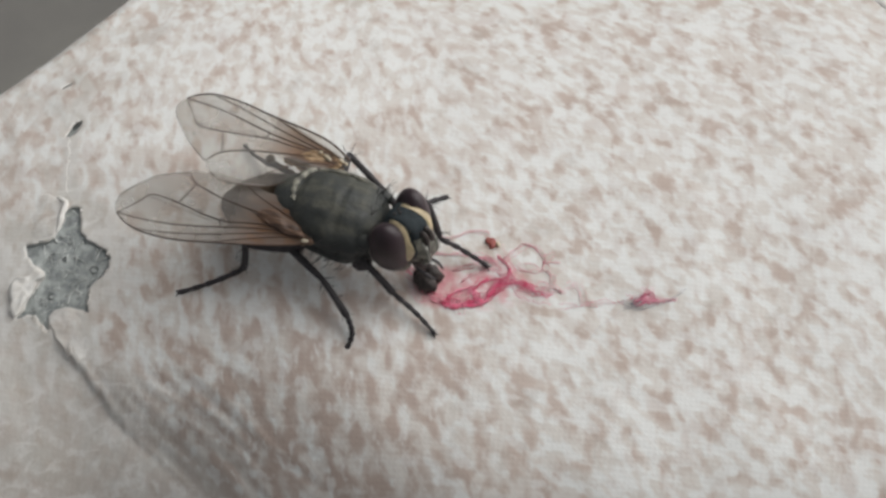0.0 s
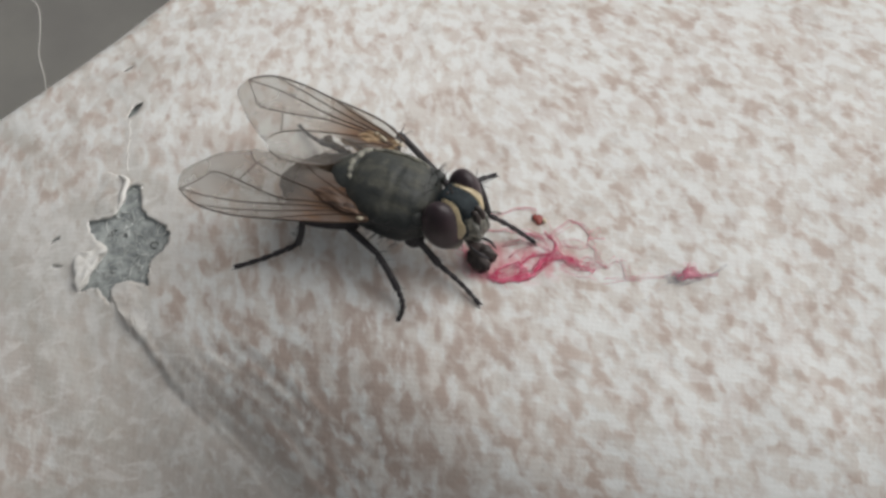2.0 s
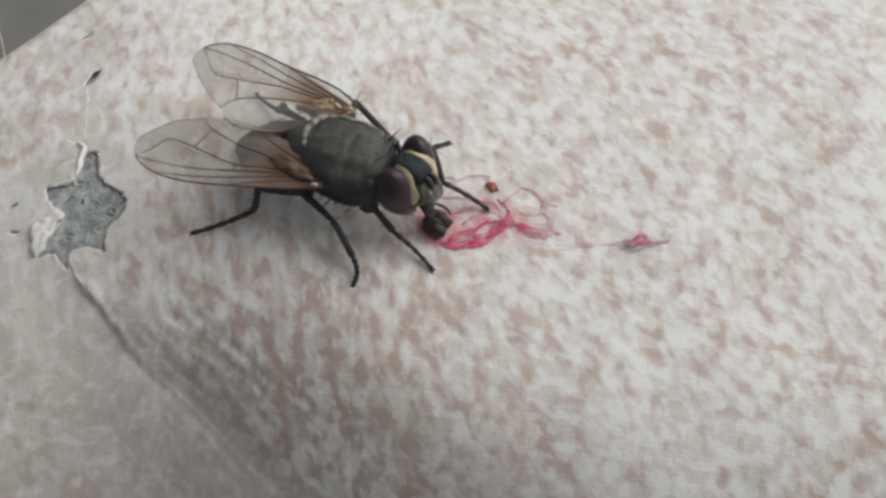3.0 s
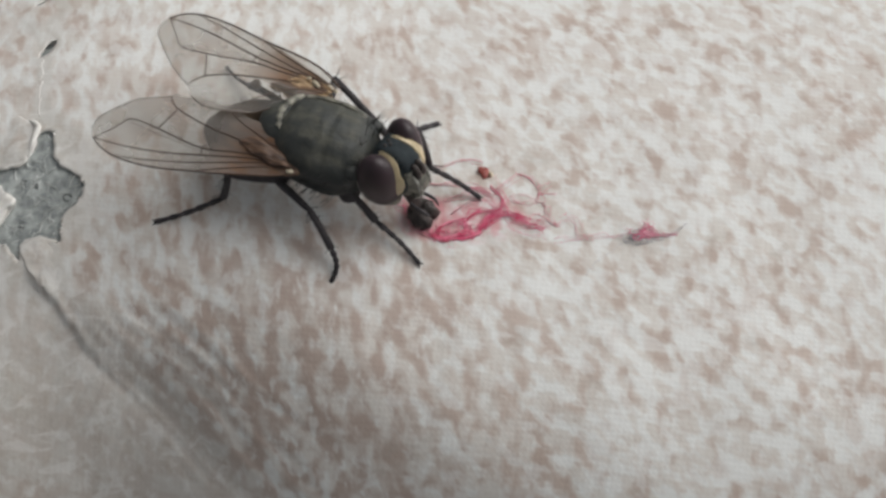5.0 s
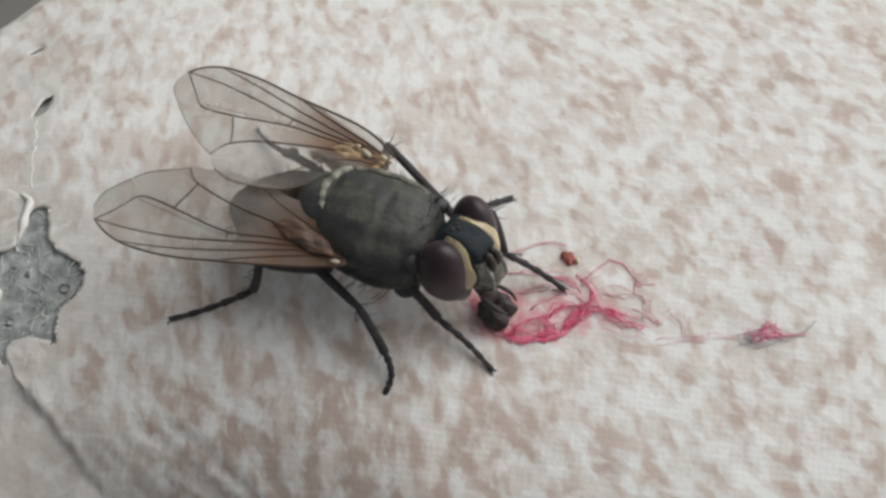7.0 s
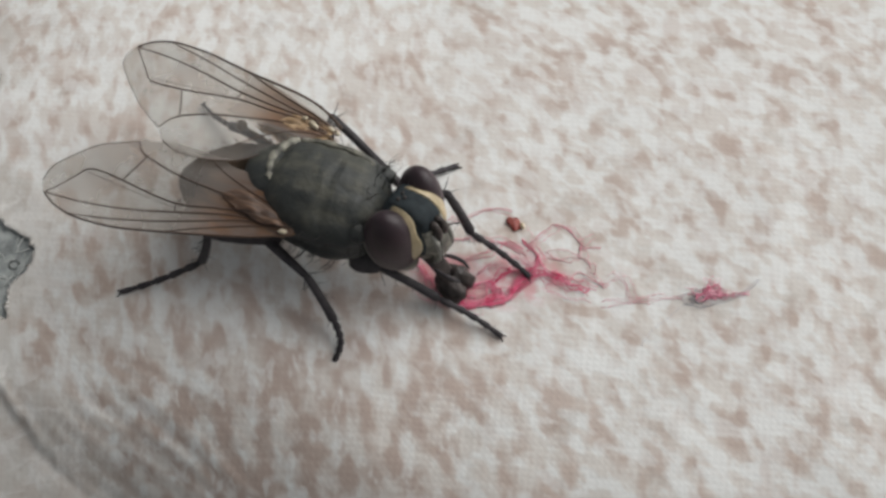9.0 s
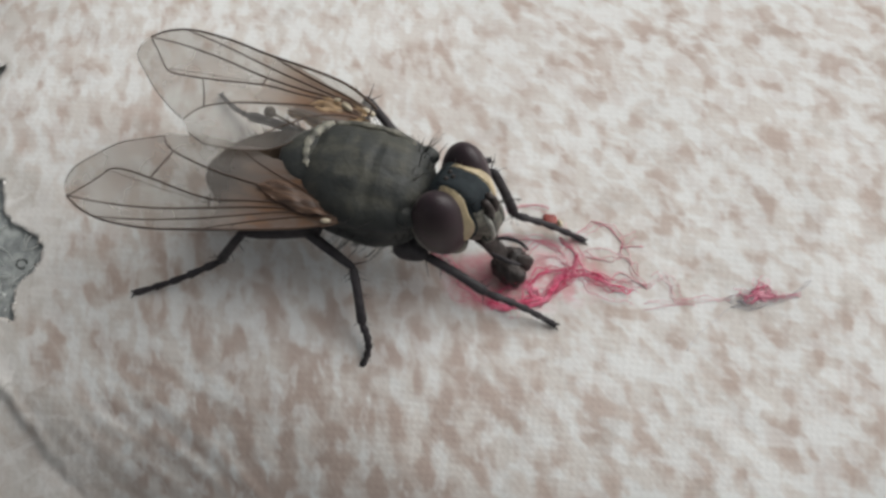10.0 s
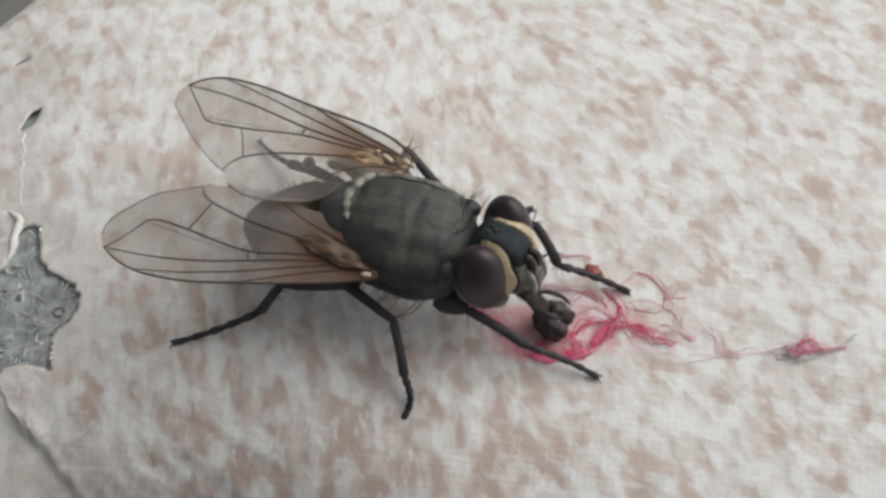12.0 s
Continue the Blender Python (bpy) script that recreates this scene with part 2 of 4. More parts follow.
def wing_mat():
    g = Mat("clear_wing_membrane")
    sep = g.n("ShaderNodeSeparateXYZ", Vector=g.mm())
    amber = g.ramp(sep.outputs[0], -3.7, -1.8, 0.10, 1.0)
    haze = g.ramp(g.noise(g.mm(), 0.8, 3), 0.3, 0.7)
    y = sep.outputs[1]
    amber = g.math("MULTIPLY", amber, g.math("MAXIMUM", g.ramp(y, 0.0, -0.5, 0.1, 1.0), g.ramp(y, 0.85, 1.25, 0.1, 1.0)))
    amber = g.math("MULTIPLY", amber, g.ramp(g.math("ADD", y, g.math("MULTIPLY", sep.outputs[0], 0.33)), 1.46, 1.60, 1.0, 0.12))
    streak = g.noise(g.mm((0.6, 1.7, 1)), 1.7, 4, 0.65, 0.5)
    amber = g.math("MULTIPLY", amber, g.ramp(streak, 0.3, 0.6, 0.75, 1.0))
    tint = g.mix(amber, (0.80, 0.785, 0.76), (0.50, 0.40, 0.31))
    tr = g.n("ShaderNodeBsdfTransparent", Color=tint)
    body = g.mix(amber, (0.43, 0.42, 0.40), g.mix(g.ramp(streak, 0.38, 0.66), (0.115, 0.063, 0.039), (0.20, 0.115, 0.07)))
    di = g.n("ShaderNodeBsdfPrincipled", Base_Color=body, Roughness=0.4, Specular_IOR_Level=0.15)
    f = g.math("ADD", g.math("MULTIPLY", g.ramp(haze, 0, 1, 0.30, 0.40), g.ramp(sep.outputs[0], -3.9, -2.2, 1.0, 0.55)), g.ramp(amber, 0, 1, 0.0, 0.66))
    mx = g.n("ShaderNodeMixShader", Fac=f)
    g.put(mx, "#1", tr.outputs[0])
    g.put(mx, "#2", di.outputs[0])
    g.t.links.new(mx.outputs[0], g.out.inputs["Surface"])
    return g.m


def abdomen_mat():
    g = Mat("brown_abdomen_cuticle")
    v = g.mm()
    x = g.n("ShaderNodeSeparateXYZ", Vector=v).outputs[0]
    pale = g.math("MULTIPLY", g.ramp(g.math("ADD", x, g.math("MULTIPLY", g.noise(v, 1.0, 3), 0.8)), -1.6, -2.7), g.ramp(g.noise(v, 1.3, 4), 0.3, 0.65, 0.55, 1.0))
    return g.done(g.mix(pale, (0.046, 0.034, 0.024), (0.105, 0.076, 0.052)), 0.7, normal=g.bump(g.noise(v, 3, 4), 0.4, 0.04), Specular_IOR_Level=0.15)


def vein_mat():
    g = Mat("brown_vein")
    x = g.n("ShaderNodeSeparateXYZ", Vector=g.mm()).outputs[0]
    f = g.math("MULTIPLY", g.ramp(x, -3.6, -1.6), g.ramp(g.noise(g.mm(), 2.0, 3), 0.3, 0.7, 0.6, 1.0))
    return g.done(g.mix(f, (0.075, 0.055, 0.045), (0.085, 0.048, 0.03)), 0.5)


M_ABD = abdomen_mat()
M_VEIN = vein_mat()
M_EYE = eye_mat()
M_WING = wing_mat()


# ---- mesh helpers ----
def mm_pose(m):
    """A frame in millimetres as a pose in metres."""
    out = m.copy()
    out.translation = m.translation * MM
    return out


def finish(ob, material, smooth=True):
    ob.data.materials.append(material)
    for p in ob.data.polygons:
        p.use_smooth = smooth
    return ob


def part(name, bm, material, parent=None, label="", smooth=True):
    """Link a bmesh, drawn in millimetres, as one mesh object."""
    bmesh.ops.scale(bm, vec=(MM, MM, MM), verts=bm.verts)
    bmesh.ops.recalc_face_normals(bm, faces=bm.faces)
    me = bpy.data.meshes.new(name)
    bm.to_mesh(me)
    bm.free()
    ob = new(name, me)
    if parent is not None:
        ob.parent = parent
    if label:
        ob["label"] = label
    return finish(ob, material, smooth)


def catmull(pts, per=6, closed=False):
    pts = [Vector(p) for p in pts]
    n, out = len(pts), []
    for i in range(n if closed else n - 1):
        a, b, c, d = (pts[(i + k) % n] if closed else pts[min(max(i + k, 0), n - 1)] for k in (-1, 0, 1, 2))
        for j in range(per):
            u = j / per
            out.append(0.5 * (2 * b + (c - a) * u + (2 * a - 5 * b + 4 * c - d) * u * u + (3 * b - a - 3 * c + d) * u ** 3))
    if not closed:
        out.append(pts[-1])
    return out


def tube(bm, pts, radii, sides=5, flat=1.0):
    """A tapered tube along points; flat squeezes it upright."""
    pts = [Vector(p) for p in pts]
    if not isinstance(radii, (list, tuple)):
        radii = [radii] * len(pts)
    rings, up = [], Vector((0, 0, 1))
    for i, p in enumerate(pts):
        d = pts[min(i + 1, len(pts) - 1)] - pts[max(i - 1, 0)]
        d = d.normalized() if d.length > 1e-9 else Vector((1, 0, 0))
        side = d.cross(up)
        side = side.normalized() if side.length > 1e-3 else d.orthogonal().normalized()
        top = side.cross(d)
        rings.append([bm.verts.new(p + radii[i] * (math.cos(a) * side + flat * math.sin(a) * top))
                      for a in (2 * math.pi * k / sides for k in range(sides))])
    for a, b in zip(rings, rings[1:]):
        for k in range(sides):
            bm.faces.new((a[k], a[(k + 1) % sides], b[(k + 1) % sides], b[k]))
    bm.faces.new(rings[0][::-1])
    bm.faces.new(rings[-1])


def loft(bm, sections, sides=28, per=5, power=2.0):
    """A rounded body along x through sections of (x, y, z, half width, half height)."""
    keys = catmull([Vector(s[:3]) for s in sections], per)
    size = catmull([Vector((s[3], s[4], 0)) for s in sections], per)
    rings = []
    for c, s in zip(keys, size):
        ring = []
        for k in range(sides):
            a = 2 * math.pi * k / sides
            ca, sa = math.cos(a), math.sin(a)
            ring.append(bm.verts.new((c.x, c.y + max(s.x, 0.01) * math.copysign(abs(ca) ** (2 / power), ca),
                                      c.z + max(s.y, 0.01) * math.copysign(abs(sa) ** (2 / power), sa))))
        rings.append(ring)
    for a, b in zip(rings, rings[1:]):
        for k in range(sides):
            bm.faces.new((a[k], a[(k + 1) % sides], b[(k + 1) % sides], b[k]))
    bm.faces.new(rings[0][::-1])
    bm.faces.new(rings[-1])


def ball(bm, centre, radii, turn=(0, 0, 0), u=24, v=16):
    m = pose(*centre, *turn) @ Matrix.Diagonal((*radii, 1))
    bmesh.ops.create_uvsphere(bm, u_segments=u, v_segments=v, radius=1.0, matrix=m)


# ---- the cushion: gently domed top, rolled edge, a fold with a torn cover ----
def clamp(v, lo, hi):
    return max(lo, min(hi, v))


EDGE_P, EDGE_N, EDGE_S = Vector((-19.55, 10.75)), Vector((-0.849, 0.529)), Vector((0.529, 0.849))
FOLD = [(p.x, p.y) for p in catmull([(-19.11, -1.01, 0), (-18.58, -1.69, 0), (-17.86, -2.34, 0), (-17.22, -3.15, 0), (-16.51, -3.72, 0), (-15.49, -4.31, 0), (-14.35, -5.21, 0), (-13.18, -6.35, 0), (-11.11, -8.0, 0), (-7.26, -10.51, 0)], 3)]


def fold_at(x, y):
    """Signed distance from the fold line (positive on the domed side) and the length along it."""
    best, run = (1e9, 0.0, 0.0), 0.0
    for (ax, ay), (bx, by) in zip(FOLD, FOLD[1:]):
        dx, dy = bx - ax, by - ay
        ll = math.hypot(dx, dy)
        u = ((x - ax) * dx + (y - ay) * dy) / ll
        uc = clamp(u, 0, ll)
        d = math.hypot(x - ax - dx * uc / ll, y - ay - dy * uc / ll)
        side = (dx * (y - ay) - dy * (x - ax)) / ll
        if d < best[0]:
            best = (d, math.copysign(d, side), run + (u if (u < 0 and run == 0) else uc))
        run += ll
    return best[1], best[2]


def smooth01(v):
    v = clamp(v, 0, 1)
    return v * v * (3 - 2 * v)


def left_fall(x):
    return -0.012 * min(0.0, x + 12.0) ** 2 if x > -24 else -1.728 - 0.288 * (-24 - x)


def top(x, y):
    """Height of the cushion's skin, in millimetres."""
    xx, yy = clamp(x + 8, -16, 16), y - 2.5
    dome = -0.01744 * yy * yy if yy > -13 else -0.01744 * 169 - 0.4535 * (-13 - yy)
    if yy < 0:
        dome *= 1 - 0.58 * smooth01((x + 13) / 17)
        dome -= 0.040 * max(0.0, -7.0 - max(yy, -16)) ** 2 * smooth01((x + 12) / 8)
    z = 0.00109 * xx * xx + 0.0019 * xx * clamp(yy, -13, 20) + dome + left_fall(x)
    d, s = fold_at(x, y)
    w = d + 0.10 * noise.noise(Vector((s * 1.3, 1.0, 0.0))) + 0.08 * noise.noise(Vector((s * 3.6, 2.0, 0.0)))
    px, py = x + 19.15, y + 1.0
    line_d, line_s = 0.6058 * px + 0.7956 * py, 0.7956 * px - 0.6058 * py
    far = smooth01((abs(d) - 0.3) / 2.5)                        # away from the crease the ground follows its straight line
    d2, s2 = d + far * (line_d - d), s + far * (line_s - s)
    if d >= 0:
        soft = 0.02 + 0.4 * smooth01((s2 - 2.5) / 4.0)          # the crease opens out into a round valley with one steep side
        run = math.hypot(d2, soft) - soft
        steep = 0.37 * smooth01((s2 - 1.5) / 3.0)
        z -= 2.3 * smooth01((s2 + 1.0) / 7.0) * ((1 - steep) * max(0.0, 1 - run / 4.0) ** 2 + steep * max(0.0, 1 - run / 1.7) ** 2)
    else:                                                       # the low side falls away evenly
        z -= 2.3 * smooth01((s2 + 1.0) / 7.0) - 0.42 * d2 * smooth01((s2 + 3.0) / 9.0)
        z -= 0.14 * smooth01(-w / (0.12 + 0.25 * smooth01((s - 4) / 5))) * smooth01(s / 0.8) * smooth01((6.0 - s) / 3.5)
    z -= 0.026 * max(0.0, 6.5 - line_d) ** 2 * smooth01((line_s - 1.5) / 7.0)
    crisp = smooth01(s / 1.0) * smooth01((5.5 - s) / 3.5)
    z += crisp * (0.04 * math.exp(-((w - 0.12) / 0.12) ** 2) - 0.10 * math.exp(-((w + 0.03) / 0.05) ** 2))
    near = math.exp(-((d - 1.3) / 1.8) ** 2) * smooth01((s - 1.5) / 4.0)
    if near > 0.01:
        z += 0.06 * near * noise.noise(Vector((d * 3.2 + 0.15 * s, s * 0.22, 14.0))) * smooth01((2.6 - d) / 1.5)
        z += near * (0.05 * noise.noise(Vector((d * 1.6 + 0.25 * s, s * 0.3, 3.0))) + 0.055 * noise.noise(Vector((d * 4.2 - 0.3 * s, s * 0.5, 8.0))))
    z += 0.05 * noise.noise(Vector((x * 0.35, y * 0.35, 0))) + 0.02 * noise.noise(Vector((x * 1.3, y * 1.3, 5)))
    return z


def skin(x, y):
    """A place on the skin, rolled over at the far edge."""
    p = Vector((x, y)) - EDGE_P
    s = p.dot(EDGE_S)
    e = p.dot(EDGE_N) - (0.40 - (0.10 if s > 0 else 0.15) * s + 0.018 * s * s)
    r = 1.1
    if e <= 0:
        return Vector((x, y, top(x, y)))
    b = Vector((x, y)) - EDGE_N * e
    a = min(e / r, math.pi / 2)
    out, drop = r * math.sin(a), r * (1 - math.cos(a)) + max(0.0, e - r * math.pi / 2)
    b += EDGE_N * out
    return Vector((b.x, b.y, top(b.x - EDGE_N.x * out, b.y - EDGE_N.y * out) - drop))


# torn hole: a ragged star given by the reach of its points and of the notches between them
HOLE_C = Vector((-18.75, 1.13))
HOLE = [(99, 2.03), (99, 2.28), (97, 2.48), (92, 2.54), (87, 2.42), (84, 1.96), (80, 1.53), (66, 1.25), (47, 1.22), (30, 1.38), (16, 1.43), (0, 1.38), (-15, 1.19), (-29, 1.04), (-47, 1.12), (-58, 1.45), (-62, 1.72), (-72, 1.5),
        (-91, 1.36), (-102, 1.47), (-106, 1.69), (-102, 2.1), (-109, 1.99), (-119, 1.83), (-127, 1.83), (-134, 2.33), (-136, 1.87), (-143, 1.46), (-151, 1.07), (-161, 0.82), (180, 0.8), (165, 1.2), (156, 1.58), (146, 1.9), (139, 1.73), (128, 1.48), (115, 1.45), (106, 1.72)]


def hole_outline():
    rng = random.Random(4)
    pts = [HOLE_C + Vector((math.cos(radians(a)), math.sin(radians(a)))) * r for a, r in HOLE]
    out = []
    for a, b in zip(pts, pts[1:] + pts[:1]):
        n = max(2, int((b - a).length / 0.14))
        for k in range(n):
            out.append(a.lerp(b, k / n) + Vector((rng.uniform(-1, 1), rng.uniform(-1, 1))) * 0.035)
    return out


def inside(p, poly):
    hit = False
    for a, b in zip(poly, poly[1:] + poly[:1]):
        if (a.y > p.y) != (b.y > p.y) and p.x < (b.x - a.x) * (p.y - a.y) / (b.y - a.y) + a.x:
            hit = not hit
    return hit


def nearest(p, poly):
    best = None
    for a, b in zip(poly, poly[1:] + poly[:1]):
        ab = b - a
        q = a + ab * clamp((p - a).dot(ab) / max(ab.length_squared, 1e-12), 0, 1)
        d = (p - q).length
        if best is None or d < best[0]:
            best = (d, q)
    return best


def slit(cx, cy, half, width, turn):
    a = radians(turn)
    u, w = Vector((math.cos(a), math.sin(a))), Vector((-math.sin(a), math.cos(a)))
    return [Vector((cx, cy)) + u * half * math.cos(t) + w * width * math.sin(t) * (1 + 0.3 * math.sin(2 * t)) for t in (2 * math.pi * k / 16 for k in range(16))]


HOLES = [hole_outline(), slit(-19.26, 7.14, 0.44, 0.15, 58), slit(-19.85, 9.42, 0.26, 0.06, 32), slit(-21.40, 1.60, 0.24, 0.05, 35), slit(-21.2, 0.55, 0.18, 0.04, -10)]


def steps(*stretches):
    """Grid lines through stretches of (start, end, spacing)."""
    out = []
    for a, b, d in stretches:
        n = round((b - a) / d)
        out += [a + (b - a) * k / n for k in range(n)]
    return out + [stretches[-1][1]]


def cushion():
    root = tagged(new("cushion"), "worn cushion in off-white vinyl with tan flecks, torn by a fold", "cushion")
    xs = steps((-34, -23, 0.4), (-23, -21.8, 0.2), (-21.8, -18.4, 0.08), (-18.4, -12.0, 0.05), (-12.0, -10.0, 0.1), (-10.0, 10, 0.25), (10, 60, 2.5))
    ys = steps((-45, -12, 1.5), (-12, -8.0, 0.25), (-8.0, -6.6, 0.1), (-6.6, -1.6, 0.05), (-1.6, 3.9, 0.08), (3.9, 6.5, 0.22), (6.5, 7.7, 0.08), (7.7, 9.1, 0.2), (9.1, 9.6, 0.08), (9.6, 30, 0.3))
    nx, ny = len(xs), len(ys)
    plan = [[Vector((x, y)) for x in xs] for y in ys]
    boxes = [(min(q.x for q in h), max(q.x for q in h), min(q.y for q in h), max(q.y for q in h)) for h in HOLES]
    gone = set()
    for h, (x0, x1, y0, y1) in zip(HOLES, boxes):
        for j, y in enumerate(ys):
            if not y0 - 0.3 < y < y1 + 0.3:
                continue
            for i, x in enumerate(xs):
                if x0 - 0.3 < x < x1 + 0.3:
                    d, q = nearest(Vector((x, y)), h)
                    if d < 0.056:
                        plan[j][i] = q
        for j in range(ny - 1):
            if y0 - 0.3 < ys[j] < y1 + 0.3:
                for i in range(nx - 1):
                    if x0 - 0.3 < xs[i] < x1 + 0.3:
                        c = (plan[j][i] + plan[j + 1][i + 1] + plan[j][i + 1] + plan[j + 1][i]) / 4
                        if inside(c, h):
                            gone.add((i, j))
    verts = []
    for j in range(ny):
        for i in range(nx):
            p = plan[j][i]
            v = skin(p.x, p.y)
            if -21.4 < p.x < -16.6 and -2.0 < p.y < 4.6:       # torn rim curls up a little
                d = nearest(p, HOLES[0])[0]
                v.z += 0.035 * math.exp(-(d / 0.14) ** 2) * (0.6 + 0.8 * noise.noise(Vector((p.x * 1.5, p.y * 1.5, 9))))
            verts.append(v * MM)
    faces = [(j * nx + i, j * nx + i + 1, (j + 1) * nx + i + 1, (j + 1) * nx + i) for j in range(ny - 1) for i in range(nx - 1) if (i, j) not in gone]
    me = bpy.data.meshes.new("cover")
    me.from_pydata(verts, [], faces)
    cover = finish(new("cover", me), M_VINYL)
    me.materials.append(M_VINYL_BACK)
    cover.parent = root
    cover["label"] = "off-white vinyl skin printed with tan flecks"
    rim = [(0, i) for i in range(nx)] + [(j, nx - 1) for j in range(1, ny)] + [(ny - 1, i) for i in range(nx - 2, -1, -1)] + [(j, 0) for j in range(ny - 2, 0, -1)]
    low = [verts[j * nx + i] for j, i in rim]                   # sides of the cushion, down to the table
    n = len(rim)
    me = bpy.data.meshes.new("side_wall")
    me.from_pydata([v - Vector((0, 0, 0.00007)) for v in low] + [Vector((v.x, v.y, min(v.z - 0.001, -0.0419))) for v in low], [],
                   [(k, k + n, (k + 1) % n + n, (k + 1) % n) for k in range(n)])
    finish(new("side_wall", me), M_VINYL).parent = root
    thick = cover.modifiers.new("thickness", "SOLIDIFY")
    thick.thickness, thick.offset, thick.material_offset_rim = 0.07 * MM, -1, 1

    bm = bmesh.new()                                            # cloth under the hole
    bw = 76
    grid = [[bm.verts.new((x, y, top(x, y) - (0.10 if y < 5 else 0.2) + 0.03 * noise.noise(Vector((x * 3, y * 3, 1))) + 0.07 * noise.noise(Vector((x * 9, y * 9, 1)))))
             for x in (-21.9 + 5.4 * k / bw for k in range(bw + 1))] for y in (-2.4 + 12 * k / 130 for k in range(131))]
    for a, b in zip(grid, grid[1:]):
        for k in range(bw):
            bm.faces.new((a[k], a[k + 1], b[k + 1], b[k]))
    part("backing_cloth", bm, M_FELT, root, "grey felted backing cloth under the torn skin")

    rng = random.Random(11)
    bm = bmesh.new()
    for _ in range(120):
        x, y = rng.uniform(-20.2, -17.3), rng.uniform(-0.9, 2.9)
        if not inside(Vector((x, y)), HOLES[0]):
            continue
        a, c = rng.uniform(0, 2 * math.pi), rng.uniform(-3.5, 3.5)
        pts, p = [], Vector((x, y))
        for k in range(9):
            pts.append((p.x, p.y, top(p.x, p.y) - 0.09 + 0.05 * math.sin(k * 0.7 + c)))
            p = p + Vector((math.cos(a), math.sin(a))) * 0.09
            a += c * 0.09
            if not inside(p, HOLES[0]):
                break
        if len(pts) > 2:
            tube(bm, pts, rng.choice((0.010, 0.014, 0.02)), 3)
    tagged(part("backing_fibre", bm, M_FELT_FIBRE, root, "pale loose fibres on the grey cloth"), kind="stuff")

    def scrap(name, outline, lifts, material, label, sink=lambda q: 0.0):           # thin ragged piece of skin
        bm = bmesh.new()
        line = catmull([(x, y, 0) for x, y in outline], 5, True)
        mid = sum(line, Vector()) / len(line)
        rings = []
        for f, lift in lifts:
            rings.append([bm.verts.new((q.x, q.y, top(q.x, q.y) + lift * (1 + 0.5 * noise.noise(q * 2)) - sink(q)))
                          for q in (mid.lerp(p, f * (1 + 0.10 * noise.noise(p * 4))) for p in line)])
        for a, b in zip(rings, rings[1:]):
            for k in range(len(a)):
                bm.faces.new((a[k], a[(k + 1) % len(a)], b[(k + 1) % len(a)], b[k]))
        bm.faces.new(rings[-1])
        part(name, bm, material, root, label)

    scrap("torn_flap", [(-19.52, 1.10), (-19.52, 0.86), (-19.73, 0.72), (-19.80, 0.5), (-19.93, 0.22), (-20.13, -0.14), (-20.36, -0.46), (-20.55, -0.25), (-20.50, 0.05), (-20.62, 0.35), (-20.60, 0.7), (-20.42, 0.96), (-20.19, 0.90), (-19.99, 0.98), (-19.80, 1.24)],
          ((1.0, -0.02), (1.0, 0.10), (0.93, 0.17), (0.75, 0.20), (0.5, 0.15), (0.2, 0.16)), M_VINYL_BACK, "white torn flap of skin curled back", lambda q: 0.10 * noise.noise(q * 3.2))
    scrap("torn_tongue", [(-19.20, -0.52), (-19.04, -0.36), (-18.78, -0.25), (-18.3, -0.27), (-17.94, -0.42), (-17.62, -0.75), (-17.75, -1.35), (-18.02, -1.82), (-18.28, -1.90), (-18.42, -1.74), (-18.60, -1.76), (-18.72, -1.48), (-18.92, -1.28), (-19.02, -1.02), (-19.12, -0.85)],
          ((1.0, -0.03), (1.0, 0.035), (0.95, 0.06), (0.85, 0.055), (0.6, 0.045), (0.2, 0.03)), M_VINYL, "pale tongue of skin lapping over the fold", lambda q: 0.11 * smooth01((q.x + 18.45 + 0.25 * (q.y + 1)) / 0.7) + 0.03 * noise.noise(q * 4))
    scrap("skin_sheet", [(-20.25, 2.35), (-20.42, 2.9), (-20.40, 3.6), (-20.34, 4.15), (-19.95, 4.32), (-19.55, 4.16), (-19.28, 3.95), (-19.12, 3.70), (-19.20, 3.2), (-19.24, 2.75), (-19.62, 2.42)],
          ((1.0, -0.05), (1.0, 0.0), (0.94, 0.035), (0.85, 0.045), (0.5, 0.05), (0.2, 0.05)), M_VINYL, "loose sheet of worn skin beside the tear", lambda q: 0.06 * smooth01((-19.7 - q.x) / 0.6) + 0.02 * noise.noise(q * 3))

    bm = bmesh.new()                                            # raised torn lip along the fold
    rim = catmull([Vector((x, y, top(x, y) + h)) for x, y, h in ((-19.30, 2.62, 0.0), (-19.20, 2.92, 0.05), (-19.19, 3.2, 0.09), (-19.13, 3.5, 0.10), (-19.10, 3.74, 0.10), (-19.24, 3.93, 0.07), (-19.45, 4.08, 0.02))], 5)
    tube(bm, rim, [0.02 + 0.085 * math.sin(math.pi * k / (len(rim) - 1)) ** 0.6 + 0.02 * noise.noise(Vector((k * 0.5, 3, 0))) for k in range(len(rim))], 8, 0.7)
    part("curled_rim", bm, M_VINYL_BACK, root, "white curled rim of the tear")
    bm = bmesh.new()                                            # cracked ridge from the slit down to the tear
    ridge = [(x, y, top(x, y) + 0.002) for x, y in ((-19.36 + 0.14 * noise.noise(Vector((0.9 * k, 4.4, 0))) + 0.010 * k, 6.7 - 0.12 * k) for k in range(22))]
    tube(bm, ridge, [0.01] + [0.024 + 0.02 * noise.noise(Vector((k * 0.7, 6, 0))) for k in range(20)] + [0.01], 6, 0.5)
    part("cracked_ridge", bm, M_VINYL_BACK, root, "fine white crack in the skin")
    bm = bmesh.new()                                            # lifted edge at the far corner
